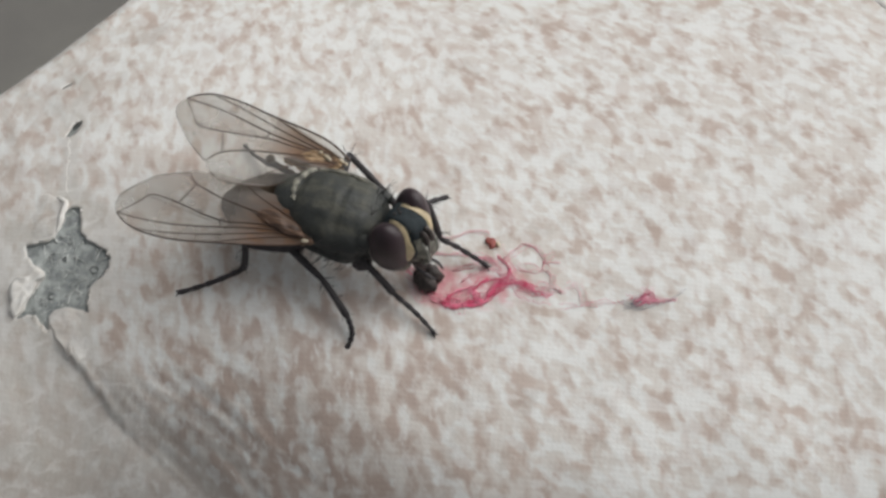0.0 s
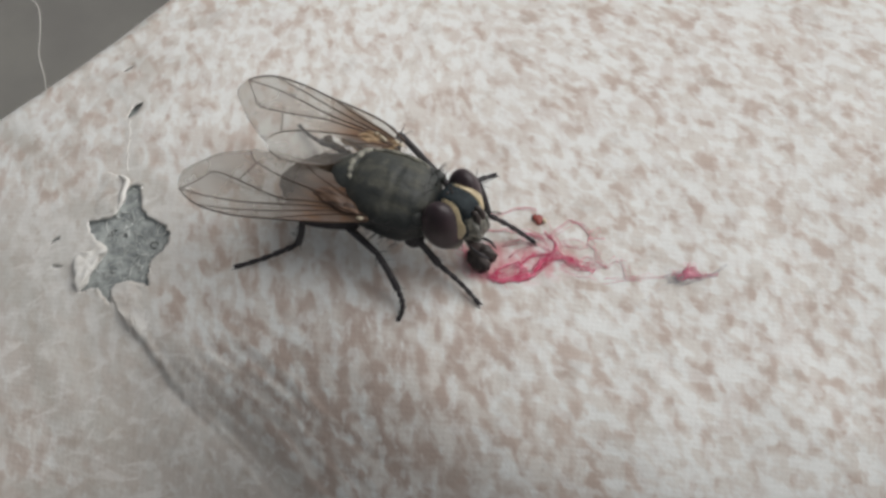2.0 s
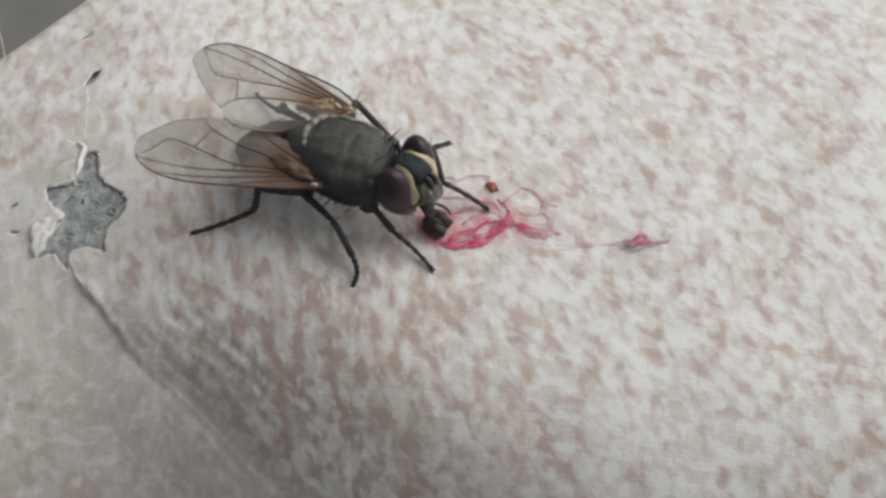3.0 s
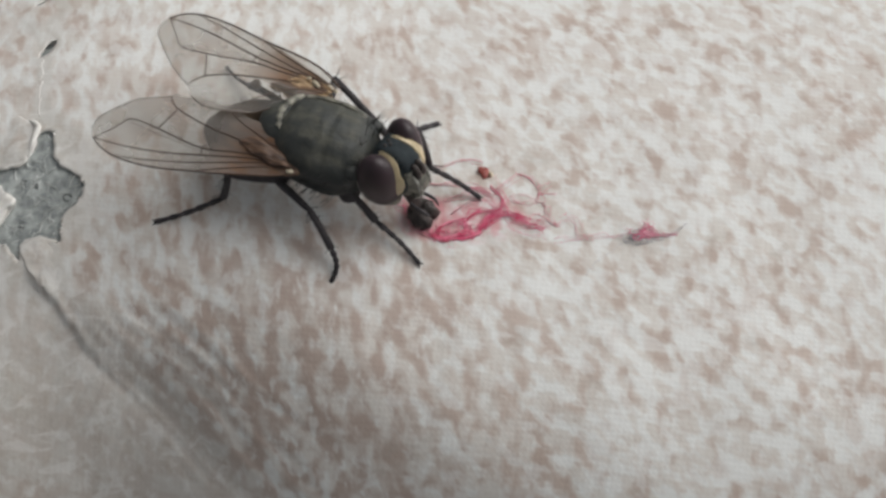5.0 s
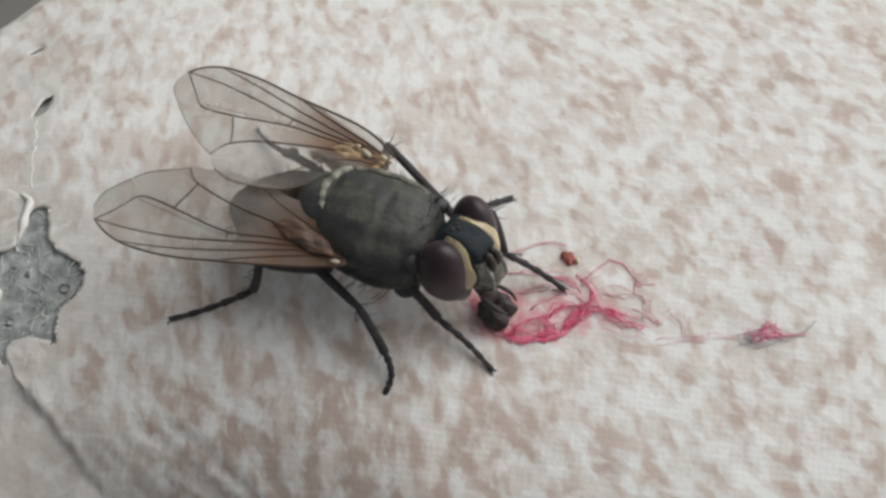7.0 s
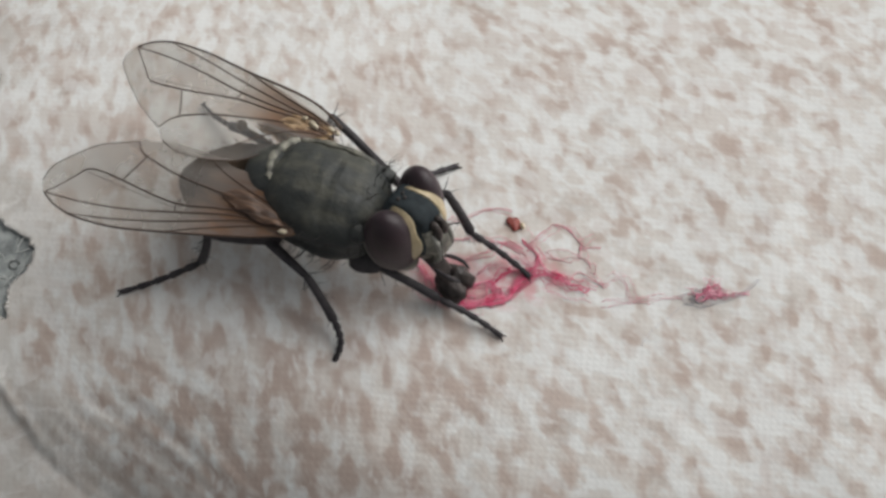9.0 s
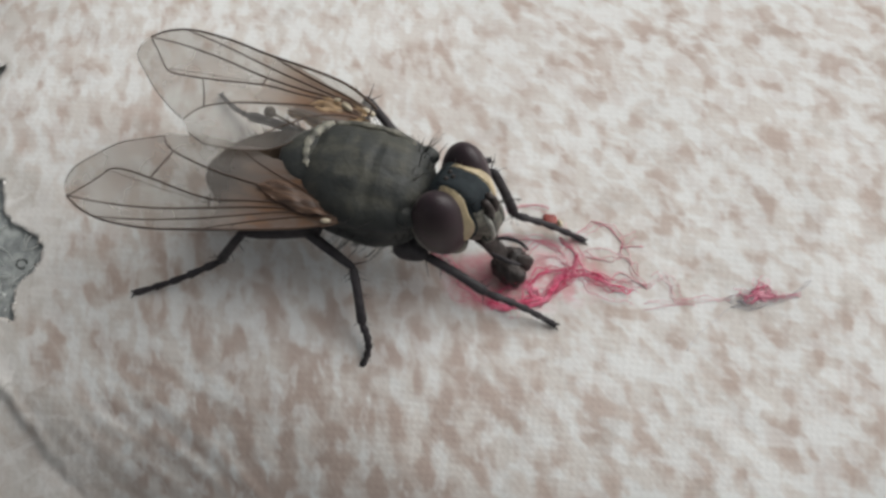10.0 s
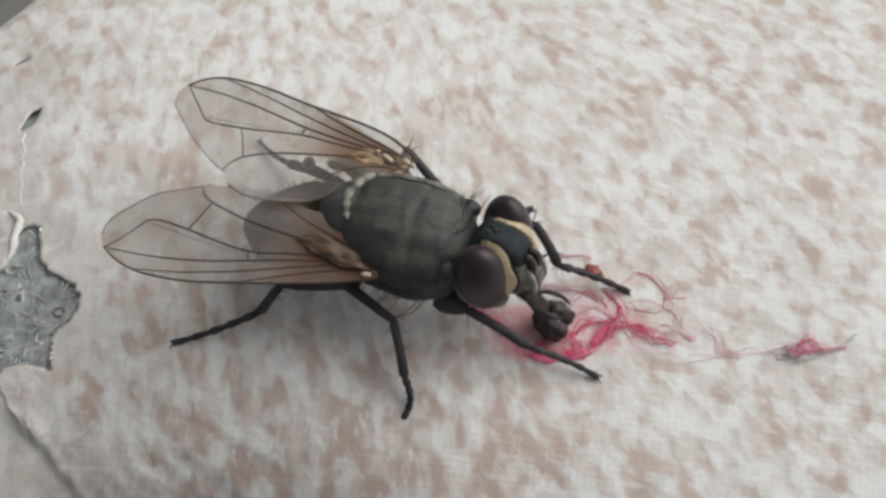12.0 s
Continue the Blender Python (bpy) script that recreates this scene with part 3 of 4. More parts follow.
    lip = catmull([Vector((x, y, top(x, y) - 0.01)) for x, y in ((8.75, 14.1), (9.2, 13.75), (9.73, 13.1), (10.15, 11.9), (10.4, 10.8))], 5)
    tube(bm, lip, [0.03] + [0.20 + 0.05 * noise.noise(Vector((k * 0.5, 8, 0))) for k in range(len(lip) - 2)] + [0.03], 10, 0.4)
    part("lifted_edge", bm, M_VINYL_BACK, root, "lifted white edge of the skin")
    rng = random.Random(21)
    bm = bmesh.new()                                            # fluff on the rolled edge
    for k in range(14):
        e = EDGE_P + EDGE_S * rng.uniform(-4, 6) + EDGE_N * rng.uniform(0.2, 0.8)
        p, d = skin(e.x, e.y), Vector((rng.uniform(-0.8, 0.3), rng.uniform(-0.1, 0.7), rng.uniform(0.2, 0.6))) * rng.uniform(0.15, 0.4)
        tube(bm, [p - 0.1 * d, p + 0.6 * d, p + d + Vector((rng.uniform(-0.1, 0.1), 0.05, 0))], [0.012, 0.010, 0.005], 3)
    tagged(part("edge_fluff", bm, M_FELT_FIBRE, root, "short pale fluff on the rolled edge"), kind="stuff")
    bm = bmesh.new()                                            # dark curled fibre in the hole
    for c, r in (((-17.88, 1.12), 0.13), ((-19.2, 0.25), 0.10), ((-19.35, 1.75), 0.09), ((-18.9, 1.6), 0.07)):
        tube(bm, [(c[0] + r * math.cos(a), c[1] + r * math.sin(a), top(*c) - 0.075) for a in (0.6 * k for k in range(10))], 0.022, 4)
    part("dark_fibre", bm, M_FELT_DARK, root, "dark curled fibre in the grey cloth")
    return root


def table():
    bm = bmesh.new()
    bmesh.ops.create_cube(bm, size=1.0, matrix=pose(0, 40, -62) @ Matrix.Diagonal((900, 900, 40, 1)))
    bmesh.ops.bevel(bm, geom=bm.edges[:], offset=3.0, segments=3, affect="EDGES")
    ob = part("tabletop", bm, M_TABLE, smooth=False)
    return tagged(ob, "plain dark grey tabletop under the cushion", "tabletop", kind="structure")


# ---- lint ----
def wiggle(rng, pts, amp, lift, per=5):
    """A strand that follows a line loosely, lying on the skin."""
    base = catmull([Vector((x, y, 0)) for x, y in pts], per)
    s1, s2, s3 = rng.uniform(0, 99), rng.uniform(0, 99), rng.uniform(0, 99)
    out = []
    for k, p in enumerate(base):
        dx, dy = amp * noise.noise(Vector((k * 0.11, s1, 0))), amp * noise.noise(Vector((k * 0.11, s2, 7)))
        dx += 0.4 * amp * noise.noise(Vector((k * 0.42, s2, 1)))
        dy += 0.4 * amp * noise.noise(Vector((k * 0.42, s1, 5)))
        x, y = p.x + dx, p.y + dy
        out.append((x, y, top(x, y) + 0.02 + lift * abs(noise.noise(Vector((k * 0.2, s3, 3))))))
    return out


RED_MAIN = [(-6.6, -0.2), (-6.25, -0.36), (-5.8, -0.3), (-5.35, -0.24), (-5.0, 0.04), (-4.76, 0.36), (-4.5, 0.5), (-4.05, 0.4), (-3.55, 0.14), (-3.05, 0.0)]
RED_EDGE = [(-6.4, -0.1), (-6.1, 0.18), (-5.6, 0.22), (-5.1, 0.5), (-4.6, 0.58)]
RED_UP = [(-4.7, 0.4), (-4.42, 0.8), (-4.5, 1.15), (-4.62, 1.35)]
RED_UNDER = [(-7.95, 0.95), (-7.6, 0.8), (-7.3, 0.4), (-6.9, 0.0), (-6.5, -0.3)]
PINKS = [[(-4.6, 1.3), (-4.07, 1.7), (-3.65, 1.75), (-3.3, 1.5), (-3.2, 1.25), (-2.9, 1.42)], [(-3.2, 1.25), (-3.22, 0.97), (-3.03, 0.6), (-2.9, 0.3)],
         [(-4.2, 1.07), (-3.7, 1.0), (-3.3, 0.9)], [(-2.66, 0.22), (-2.37, 0.43), (-2.19, 0.12), (-2.05, -0.19), (-1.63, -0.25)], [(-2.8, -0.36), (-2.0, -0.3), (-1.25, -0.2), (-0.7, -0.24)],
         [(-6.65, 2.05), (-6.28, 2.19), (-5.6, 2.37), (-5.03, 2.2)], [(-6.2, 0.86), (-5.7, 1.18), (-5.2, 1.4), (-4.65, 1.0)], [(-7.0, 1.5), (-6.2, 1.6), (-5.4, 1.5), (-4.7, 1.2)],
         [(-5.95, 0.5), (-5.5, 0.9), (-4.9, 0.95), (-4.5, 0.75)], [(-3.6, 0.15), (-3.1, 0.35), (-2.7, 0.1)]]


def red_lint():
    rng = random.Random(3)
    root = tagged(new("red_lint"), "tangle of crimson and pink fibres lying on the vinyl", "lint")
    bm = bmesh.new()
    for path, n, amp in ((RED_MAIN, 4, 0.4), (RED_EDGE, 3, 0.35), (RED_UP, 3, 0.4), (RED_UNDER, 4, 0.35)):
        for _ in range(n):
            tube(bm, wiggle(rng, path, amp, 0.16), rng.uniform(0.008, 0.015), 4)
    for path, n, w in ((RED_MAIN[:6], 3, 0.06), (RED_MAIN[4:9], 2, 0.05), (RED_MAIN[6:10], 1, 0.014), (RED_EDGE, 1, 0.03), (RED_UP[:3], 1, 0.03)):
        for _ in range(n):                                      # matted, flattened strands
            pts = wiggle(rng, path, 0.16, 0.05)
            tube(bm, pts, [0.008 + w * math.sin(math.pi * k / (len(pts) - 1)) ** 0.7 * (0.7 + 0.6 * noise.noise(Vector((k * 0.5, n, w * 99)))) for k in range(len(pts))], 6, 0.3)
    for k in range(5):                                          # links between the two main strands
        p, q = Vector(RED_MAIN[k + 1]), Vector(RED_EDGE[min(4, k + (k % 2))])
        for _ in range(4):
            tube(bm, wiggle(rng, [p, p.lerp(q, 0.5) + Vector((rng.uniform(-0.25, 0.25), 0)), q], 0.22, 0.10), rng.uniform(0.008, 0.028), 5, 0.5)
    for _ in range(26):                                         # short matted wisps
        k = rng.choice((0, 1, 1, 2, 2, 3, 3, 4, 4, 5, 6, 7))
        off = Vector((rng.uniform(-0.14, 0.14), rng.uniform(-0.12, 0.12)))
        tube(bm, wiggle(rng, [(x + off.x, y + off.y) for x, y in RED_MAIN[k:k + 3]], 0.25, 0.12), rng.uniform(0.004, 0.009), 3)
    tagged(part("crimson_fibre", bm, M_RED, root), kind="stuff")
    bm = bmesh.new()
    for path in PINKS:
        faint = 0.6 if path[0][0] > -2.9 else 1.0               # the outlying wisps are finer
        for _ in range(3):
            tube(bm, wiggle(rng, path, 0.3, 0.06), faint * rng.uniform(0.005, 0.013), 3)
    for path in (RED_MAIN, RED_EDGE, RED_UP, RED_UNDER):
        for _ in range(2):
            tube(bm, wiggle(rng, path, 0.8, 0.2), rng.uniform(0.004, 0.009), 3)
    tagged(part("pink_fibre", bm, M_PINK, root, "fine pale pink fibres"), kind="stuff")

    small = tagged(new("red_fluff"), "small knot of red fluff with a grey fibre tail", "lint")
    bm = bmesh.new()
    for d in ((-0.42, -0.12), (-0.1, 0.2), (0.3, 0.02), (0.45, -0.12), (0.15, -0.2), (-0.25, -0.2)):      # matted core drawn out to points
        tube(bm, wiggle(rng, [(-0.02, -0.15), (-0.02 + 0.5 * d[0], -0.15 + 0.5 * d[1]), (-0.02 + d[0], -0.15 + d[1])], 0.1, 0.05), [0.07, 0.07, 0.065, 0.06, 0.055, 0.05, 0.04, 0.03, 0.02, 0.014, 0.008], 6, 0.4)
    for _ in range(14):                                         # curled up round one point
        c, r, a0 = (rng.gauss(0.08, 0.13), rng.gauss(-0.15, 0.05)), rng.uniform(0.06, 0.22), rng.uniform(0, 6.28)
        loop = [(c[0] - 0.12 + 1.7 * r * math.cos(a0 + 0.9 * k), c[1] + 0.7 * r * math.sin(a0 + 0.9 * k)) for k in range(5)]
        tube(bm, wiggle(rng, loop, 0.3, 0.12), rng.uniform(0.005, 0.016), 4, 0.6)
    for _ in range(5):
        tube(bm, wiggle(rng, [(0.08, -0.05), (rng.uniform(-0.1, 0.2), 0.1), (rng.uniform(-0.1, 0.2), 0.26)], 0.15, 0.1), 0.006, 3)
        tube(bm, wiggle(rng, [(0.2, -0.12), (0.6, -0.27), (0.95, -0.2)], 0.2, 0.1), 0.007, 3)
    tagged(part("red_knot", bm, M_ROSE, small), kind="stuff")
    bm = bmesh.new()
    for _ in range(3):
        tube(bm, wiggle(rng, [(-0.75, -0.4), (-0.3, -0.45), (0.1, -0.35), (0.6, -0.28), (1.0, -0.1), (1.3, 0.18)], 0.2, 0.1), rng.uniform(0.004, 0.008), 3)
    for _ in range(14):
        c, r, a0 = (rng.gauss(-0.32, 0.14), rng.gauss(-0.28, 0.05)), rng.uniform(0.05, 0.18), rng.uniform(0, 6.28)
        loop = [(c[0] + 1.5 * r * math.cos(a0 + 0.9 * k), c[1] + 0.6 * r * math.sin(a0 + 0.9 * k)) for k in range(5)]
        tube(bm, wiggle(rng, loop, 0.12, 0.1), rng.uniform(0.004, 0.008), 3)
    part("grey_tail", bm, M_GREYFIBRE, small, "grey fibre through the knot")

    bm = bmesh.new()
    tube(bm, wiggle(rng, [(-1.9, -1.5), (-1.57, -1.05), (-1.29, -0.85), (-0.86, -0.51), (-0.4, -0.41)], 0.15, 0.03), 0.0055, 4)
    tagged(part("lint_fibre", bm, M_GREYFIBRE), "single fine grey fibre lying on the vinyl", "lint")

    bm = bmesh.new()
    ball(bm, (-4.97, 1.93, top(-4.97, 1.93) + 0.05), (0.22, 0.13, 0.05), (0, 10, -38), 14, 10)
    for v in bm.verts:
        v.co += 0.13 * Vector((noise.noise(v.co * 6), noise.noise(v.co * 6 + Vector((5, 0, 0))), 0.5 * noise.noise(v.co * 9)))
    tagged(part("red_crumb", bm, M_CRUMB), "tiny dark red crumb beside the red fibres", "crumb")
    bm = bmesh.new()
    ball(bm, (-4.74, 1.85, top(-4.74, 1.85) + 0.08), (0.06, 0.10, 0.06), (0, 0, 20), 10, 8)
    tagged(part("amber_crumb", bm, M_GRAIN), "tiny amber grain beside the red fibres", "crumb")


def loose_thread():
    bm = bmesh.new()
    root = skin(-22.9, 8.7)
    pts = [root + Vector(o) for o in ((0, 0, -0.2), (-0.02, 0.4, 0.45), (-0.2, 1.0, 0.9), (-0.12, 1.65, 1.5), (-0.15, 2.3, 2.0), (-0.52, 2.75, 2.25), (-0.5, 3.2, 2.5))]
    tube(bm, catmull(pts, 6), 0.02, 5)
    tagged(part("loose_thread", bm, M_HAIR), "thin pale thread sticking up from the cushion edge", "thread")


# ---- the fly: built along +x, standing over its own origin ----
HEAD_AT = pose(2.12, 0.06, 2.14, 0, 8, -10)


def skull_at(a, y, lift):
    """A place on the rounded skull: a degrees up from straight ahead, y to the side."""
    w = math.sqrt(max(0.02, 1 - (y / 1.0) ** 2))
    jut = 0.34 * smooth01((52 - a) / 75) * smooth01((0.46 - abs(y)) / 0.3)
    return Vector(((0.90 + lift) * w * math.cos(radians(a)) + jut, y, (1.02 + lift) * w * math.sin(radians(a))))


def skull_patch(bm, a0, a1, y0, y1, lift, rough, n=26, m=12):
    """A plate that lies on the skull from angle a0 to a1 between two side lines."""
    rows = []
    for i in range(n + 1):
        a = a0 + (a1 - a0) * i / n
        rows.append([])
        for j in range(m + 1):
            e = min(i, n - i, 2 * j, 2 * (m - j))
            y = y0(a) + (y1(a) - y0(a)) * j / m
            p = skull_at(a, y, lift - (0.05 if e == 0 else 0.0))
            rows[-1].append(bm.verts.new(p + p.normalized() * rough * noise.noise(p * 5)))
    for r, q in zip(rows, rows[1:]):
        for j in range(m):
            bm.faces.new((r[j], r[j + 1], q[j + 1], q[j]))


def fly():
    root = tagged(new("fly"), "dark grey house fly with clear wings and maroon eyes", "fly")
    bm = bmesh.new()
    loft(bm, [(-1.72, 0, 2.1, 0.3, 0.3), (-1.5, 0, 2.08, 0.8, 0.7), (-0.9, 0, 2.02, 1.25, 1.1), (0.0, 0, 2.0, 1.42, 1.22), (0.75, 0, 1.98, 1.33, 1.16), (1.22, 0, 1.96, 1.08, 0.98), (1.5, 0, 1.95, 0.7, 0.68), (1.62, 0, 1.95, 0.38, 0.38)], 64, 10, 2.2)
    for v in bm.verts:                                          # cross furrow and shoulders
        up = smooth01((v.co.z - 2.1) / 0.3)
        v.co.z -= 0.035 * math.exp(-((v.co.x - 0.15 - 0.12 * abs(v.co.y)) / 0.09) ** 2) * up
        v.co.z -= 0.02 * math.exp(-((abs(v.co.y) - 0.95) / 0.12) ** 2) * up * smooth01((1.3 - abs(v.co.x)) / 0.4)
        v.co.y *= 1 - 0.06 * math.exp(-((v.co.z - 1.9) / 0.22) ** 2)
        v.co += Vector((0, 0.05 * noise.noise(v.co * 2.2), 0.05 * noise.noise(v.co * 2.6 + Vector((4, 0, 0))) + 0.02 * noise.noise(v.co * 6)))
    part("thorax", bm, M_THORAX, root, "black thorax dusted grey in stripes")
    bm = bmesh.new()
    loft(bm, [(-2.12, 0, 2.5, 0.08, 0.06), (-2.02, 0, 2.5, 0.42, 0.2), (-1.65, 0, 2.52, 0.72, 0.36), (-1.2, 0, 2.5, 0.72, 0.4), (-0.95, 0, 2.45, 0.5, 0.25)], 22, 5)
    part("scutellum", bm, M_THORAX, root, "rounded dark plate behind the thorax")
    bm = bmesh.new()
    line = catmull([(-1.05, 0.92, 2.72), (-1.31, 0.72, 2.80), (-1.46, 0.40, 2.86), (-1.48, 0.05, 2.90), (-1.42, -0.24, 2.90), (-1.30, -0.45, 2.86)], 5)
    tube(bm, line, [0.02] + [0.155 - 0.0045 * k + 0.10 * noise.noise(Vector((k * 0.6, 2.0, 0.0))) for k in range(len(line) - 2)] + [0.02], 8, 0.4)
    part("pale_seam", bm, M_SCUT, root, "pale dusted seam behind the thorax")
    bm = bmesh.new()
    line = catmull([(-1.05, 0.90, 2.80), (-0.55, 0.98, 2.93), (0.0, 1.0, 2.96), (0.5, 1.0, 2.90), (0.92, 0.90, 2.78)], 5)
    tube(bm, line, [0.03] + [0.075 + 0.04 * noise.noise(Vector((k * 0.7, 5, 0))) for k in range(19)] + [0.03], 8, 0.6)
    part("side_ridge", bm, M_SCUT, root, "pale dusted ridge above the wing base")
    cuts = [(-1.3, 0.8, 0.65), (-1.85, 1.15, 0.86), (-2.4, 1.20, 0.88), (-3.0, 1.06, 0.80), (-3.55, 0.74, 0.58), (-3.95, 0.26, 0.25)]
    for (x0, w0, h0), (x1, w1, h1) in zip(cuts, cuts[1:]):
        bm = bmesh.new()
        (y0, z0), (y1, z1) = ((0.09 * (x + 1.2), 1.62 + 0.17 * (x + 1.2)) for x in (x0, x1))
        loft(bm, [(x0 + 0.06, y0, z0, w0 * 0.9, h0 * 0.9), (x0, y0, z0, w0, h0), ((x0 + x1) / 2, (y0 + y1) / 2, (z0 + z1) / 2, (w0 + w1) / 2 * 1.04, (h0 + h1) / 2 * 1.04), (x1, y1, z1, w1, h1), (x1 + 0.06, y1, z1, w1 * 0.9, h1 * 0.9)], 28, 4)
        part("abdomen_segment", bm, M_ABD, root, "brown-black abdomen ring")
    bm = bmesh.new()
    ball(bm, (1.14, 0.20, 2.80), (0.20, 0.16, 0.10), (-8, 38, 0), 14, 10)
    part("collar_spot", bm, M_SCUT, root, "pale dusted spot above the neck")
    for s in (1, -1):                                           # shoulder knobs
        bm = bmesh.new()
        ball(bm, (1.2, 0.88 * s, 2.5), (0.3, 0.26, 0.2), (-25 * s, 15, 10 * s), 16, 10)
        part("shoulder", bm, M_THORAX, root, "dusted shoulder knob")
        bm = bmesh.new()                                        # crumpled wing root
        ball(bm, (-0.85, 1.36 * s, 2.32), (0.66, 0.30, 0.11), (8 * s, 4, -18 * s), 24, 14)
        for v in bm.verts:
            v.co += 0.10 * Vector((0, noise.noise(v.co * 3.0), noise.noise(v.co * 4.0 + Vector((7, 0, 0)))))
        part("wing_root", bm, M_AMBER, root, "crumpled amber root of the wing")
    bm = bmesh.new()                                            # the far wing's membrane is bunched up at its base
    rows = []
    for i in range(41):
        u = i / 40
        x = -2.35 + 1.85 * u
        y0, y1 = 0.74 + 0.36 * u * u + 0.35 * (1 - u) ** 3, 1.36 + 0.42 * math.sin(math.pi * (0.15 + 0.7 * u))
        y1 = y0 + (y1 - y0) * min(1.0, 0.12 + 2.6 * u)
        rows.append([])
        for j in range(25):
            v = j / 24
            q = Vector((x + 0.10 * noise.noise(Vector((u * 5, v * 4, 2))), y0 + (y1 - y0) * v + 0.06 * noise.noise(Vector((u * 6, v * 3, 9))), 0))
            ridge = abs(noise.noise(Vector((q.x * 1.3 + 0.8 * q.y, q.y * 7.0 + 1.6 * q.x, 4)))) * 0.11 + 0.03 * noise.noise(Vector((q.x * 5, q.y * 9, 1)))
            q.z = 2.56 + ridge - 0.14 * (1 - u) ** 2 + 0.14 * math.sin(math.pi * v) * math.sin(math.pi * min(1.0, u + 0.1))
            rows[-1].append(bm.verts.new(q))
    for a, b in zip(rows, rows[1:]):
        for j in range(24):
            bm.faces.new((a[j], a[j + 1], b[j + 1], b[j]))
    part("wing_fold", bm, M_BUNCH, root, "bunched amber membrane at the wing base")
    bm = bmesh.new()                                            # crumpled brown folds at the base of the other wing
    rows = []
    inner = catmull([(-2.25, -1.0, 0), (-2.03, -0.66, 0), (-1.7, -0.72, 0), (-1.42, -0.84, 0), (-0.85, -1.08, 0), (-0.6, -1.38, 0)], 6)
    for i, a in enumerate(inner):
        u = i / (len(inner) - 1)
        b = Vector((-2.3 + 1.75 * u, -1.06 - 0.44 * math.sin(math.pi * min(1.0, 0.05 + 0.62 * u)), 0))
        rows.append([])
        for j in range(19):
            q = a.lerp(b, j / 18)
            q += 0.05 * Vector((noise.noise(q * 3), noise.noise(q * 3 + Vector((0, 6, 0))), 0))
            crease = abs(noise.noise(Vector((q.x * 1.6 + 0.9 * q.y, q.y * 5.5 - 1.2 * q.x, 2))))
            q.z = 2.56 + 0.16 * crease + 0.10 * math.sin(math.pi * j / 18) * math.sin(math.pi * u)
            rows[-1].append(bm.verts.new(q))
    for a, b in zip(rows, rows[1:]):
        for j in range(18):
            bm.faces.new((a[j], a[j + 1], b[j + 1], b[j]))
    part("wing_fold", bm, M_BUNCH_BROWN, root, "crumpled red-brown membrane at the wing base")
    for x, y, z, a, b, turn in ((-0.53, -1.52, 2.52, 0.12, 0.06, 15), (-0.98, 1.52, 2.68, 0.17, 0.07, -25), (-0.55, 1.62, 2.56, 0.12, 0.06, -15), (-0.38, 1.60, 2.5, 0.07, 0.07, 0), (-1.25, 1.62, 2.7, 0.08, 0.05, 20)):
        bm = bmesh.new()
        ball(bm, (x, y, z), (a, b, 0.05), (20, 0, turn), 12, 8)
        part("wing_plate", bm, M_CALYPTER, root, "cream hardened plate at the wing base")
    # head, with eyes, face and feelers as its pieces; turned a little to one side
    bm = bmesh.new()
    loft(bm, [(-0.66, 0, 0.05, 0.35, 0.4), (-0.56, 0, 0.06, 0.72, 0.72), (-0.3, 0, 0.04, 0.95, 0.9), (0.0, 0, 0.0, 0.96, 0.98), (0.35, 0, -0.02, 0.86, 0.9), (0.65, 0, -0.06, 0.62, 0.68), (0.84, 0, -0.12, 0.32, 0.4), (0.88, 0, -0.12, 0.12, 0.16)], 32, 5)
    head = part("head", bm, M_HEAD, root, "blue-black head")
    head.matrix_basis = mm_pose(HEAD_AT)
    bm = bmesh.new()                                            # velvet band between the eyes
    skull_patch(bm, 128, 40, lambda a: -0.29 - 0.07 * smooth01((110 - a) / 60), lambda a: 0.31 + 0.08 * smooth01((110 - a) / 60), 0.03, 0.012)
    part("forehead", bm, M_HEAD, head, "velvety blue-black forehead")
    bm = bmesh.new()
    skull_patch(bm, 44, -62, lambda a: -0.42, lambda a: 0.42, 0.0, 0.02)
    part("face", bm, M_FACE, head, "silver dusted face")
    for y in (-0.10, 0.0, 0.10):                                # simple eyes on the crown
        bm = bmesh.new()
        ball(bm, skull_at(112 if y else 104, y, 0.035), (0.05, 0.05, 0.05), (0, 0, 0), 10, 8)
        part("simple_eye", bm, M_MOUTH, head)
    for s in (1, -1):
        bm = bmesh.new()
        ball(bm, (-0.05, 0.71 * s, 0.05 if s < 0 else -0.03), (0.66, 0.57 if s < 0 else 0.53, 1.17 if s < 0 else 1.10), (0, -16, -22 * s), 40, 30)
        part("eye", bm, M_EYE, head, "maroon compound eye")
        bm = bmesh.new()                                        # dusted band along the eye, wide beside the face
        inner = lambda a: 0.28 + 0.09 * smooth01((110 - a) / 60) - 0.02 * smooth01((50 - a) / 40) + 0.20 * smooth01((35 - a) / 70)
        outer = lambda a: inner(a) + 0.14 + 0.34 * smooth01((95 - a) / 45)
        skull_patch(bm, 118, -52, *((inner, outer) if s > 0 else (lambda a: -outer(a), lambda a: -inner(a) - 0.15 * smooth01((80 - a) / 35))), 0.035, 0.02)
        part("face_stripe", bm, M_GOLD, head, "golden dusted band beside the eye")
        bm = bmesh.new()
        ball(bm, (-0.12 if s < 0 else 0.02, 0.64 * s - 0.04, -0.16), (0.62, 0.54 if s < 0 else 0.46, 1.02 if s < 0 else 0.9), (0, -17, -18 * s), 28, 20)
        part("eye_rim", bm, M_SILVER, head, "silver dusted rim behind the eye")
        bm = bmesh.new()                                        # ridge at the side of the face
        line = [skull_at(34 - 9 * k, (0.27 - 0.006 * k) * s, 0.03) for k in range(10)]
        tube(bm, line, [0.02] + [0.07] * 8 + [0.02], 8)
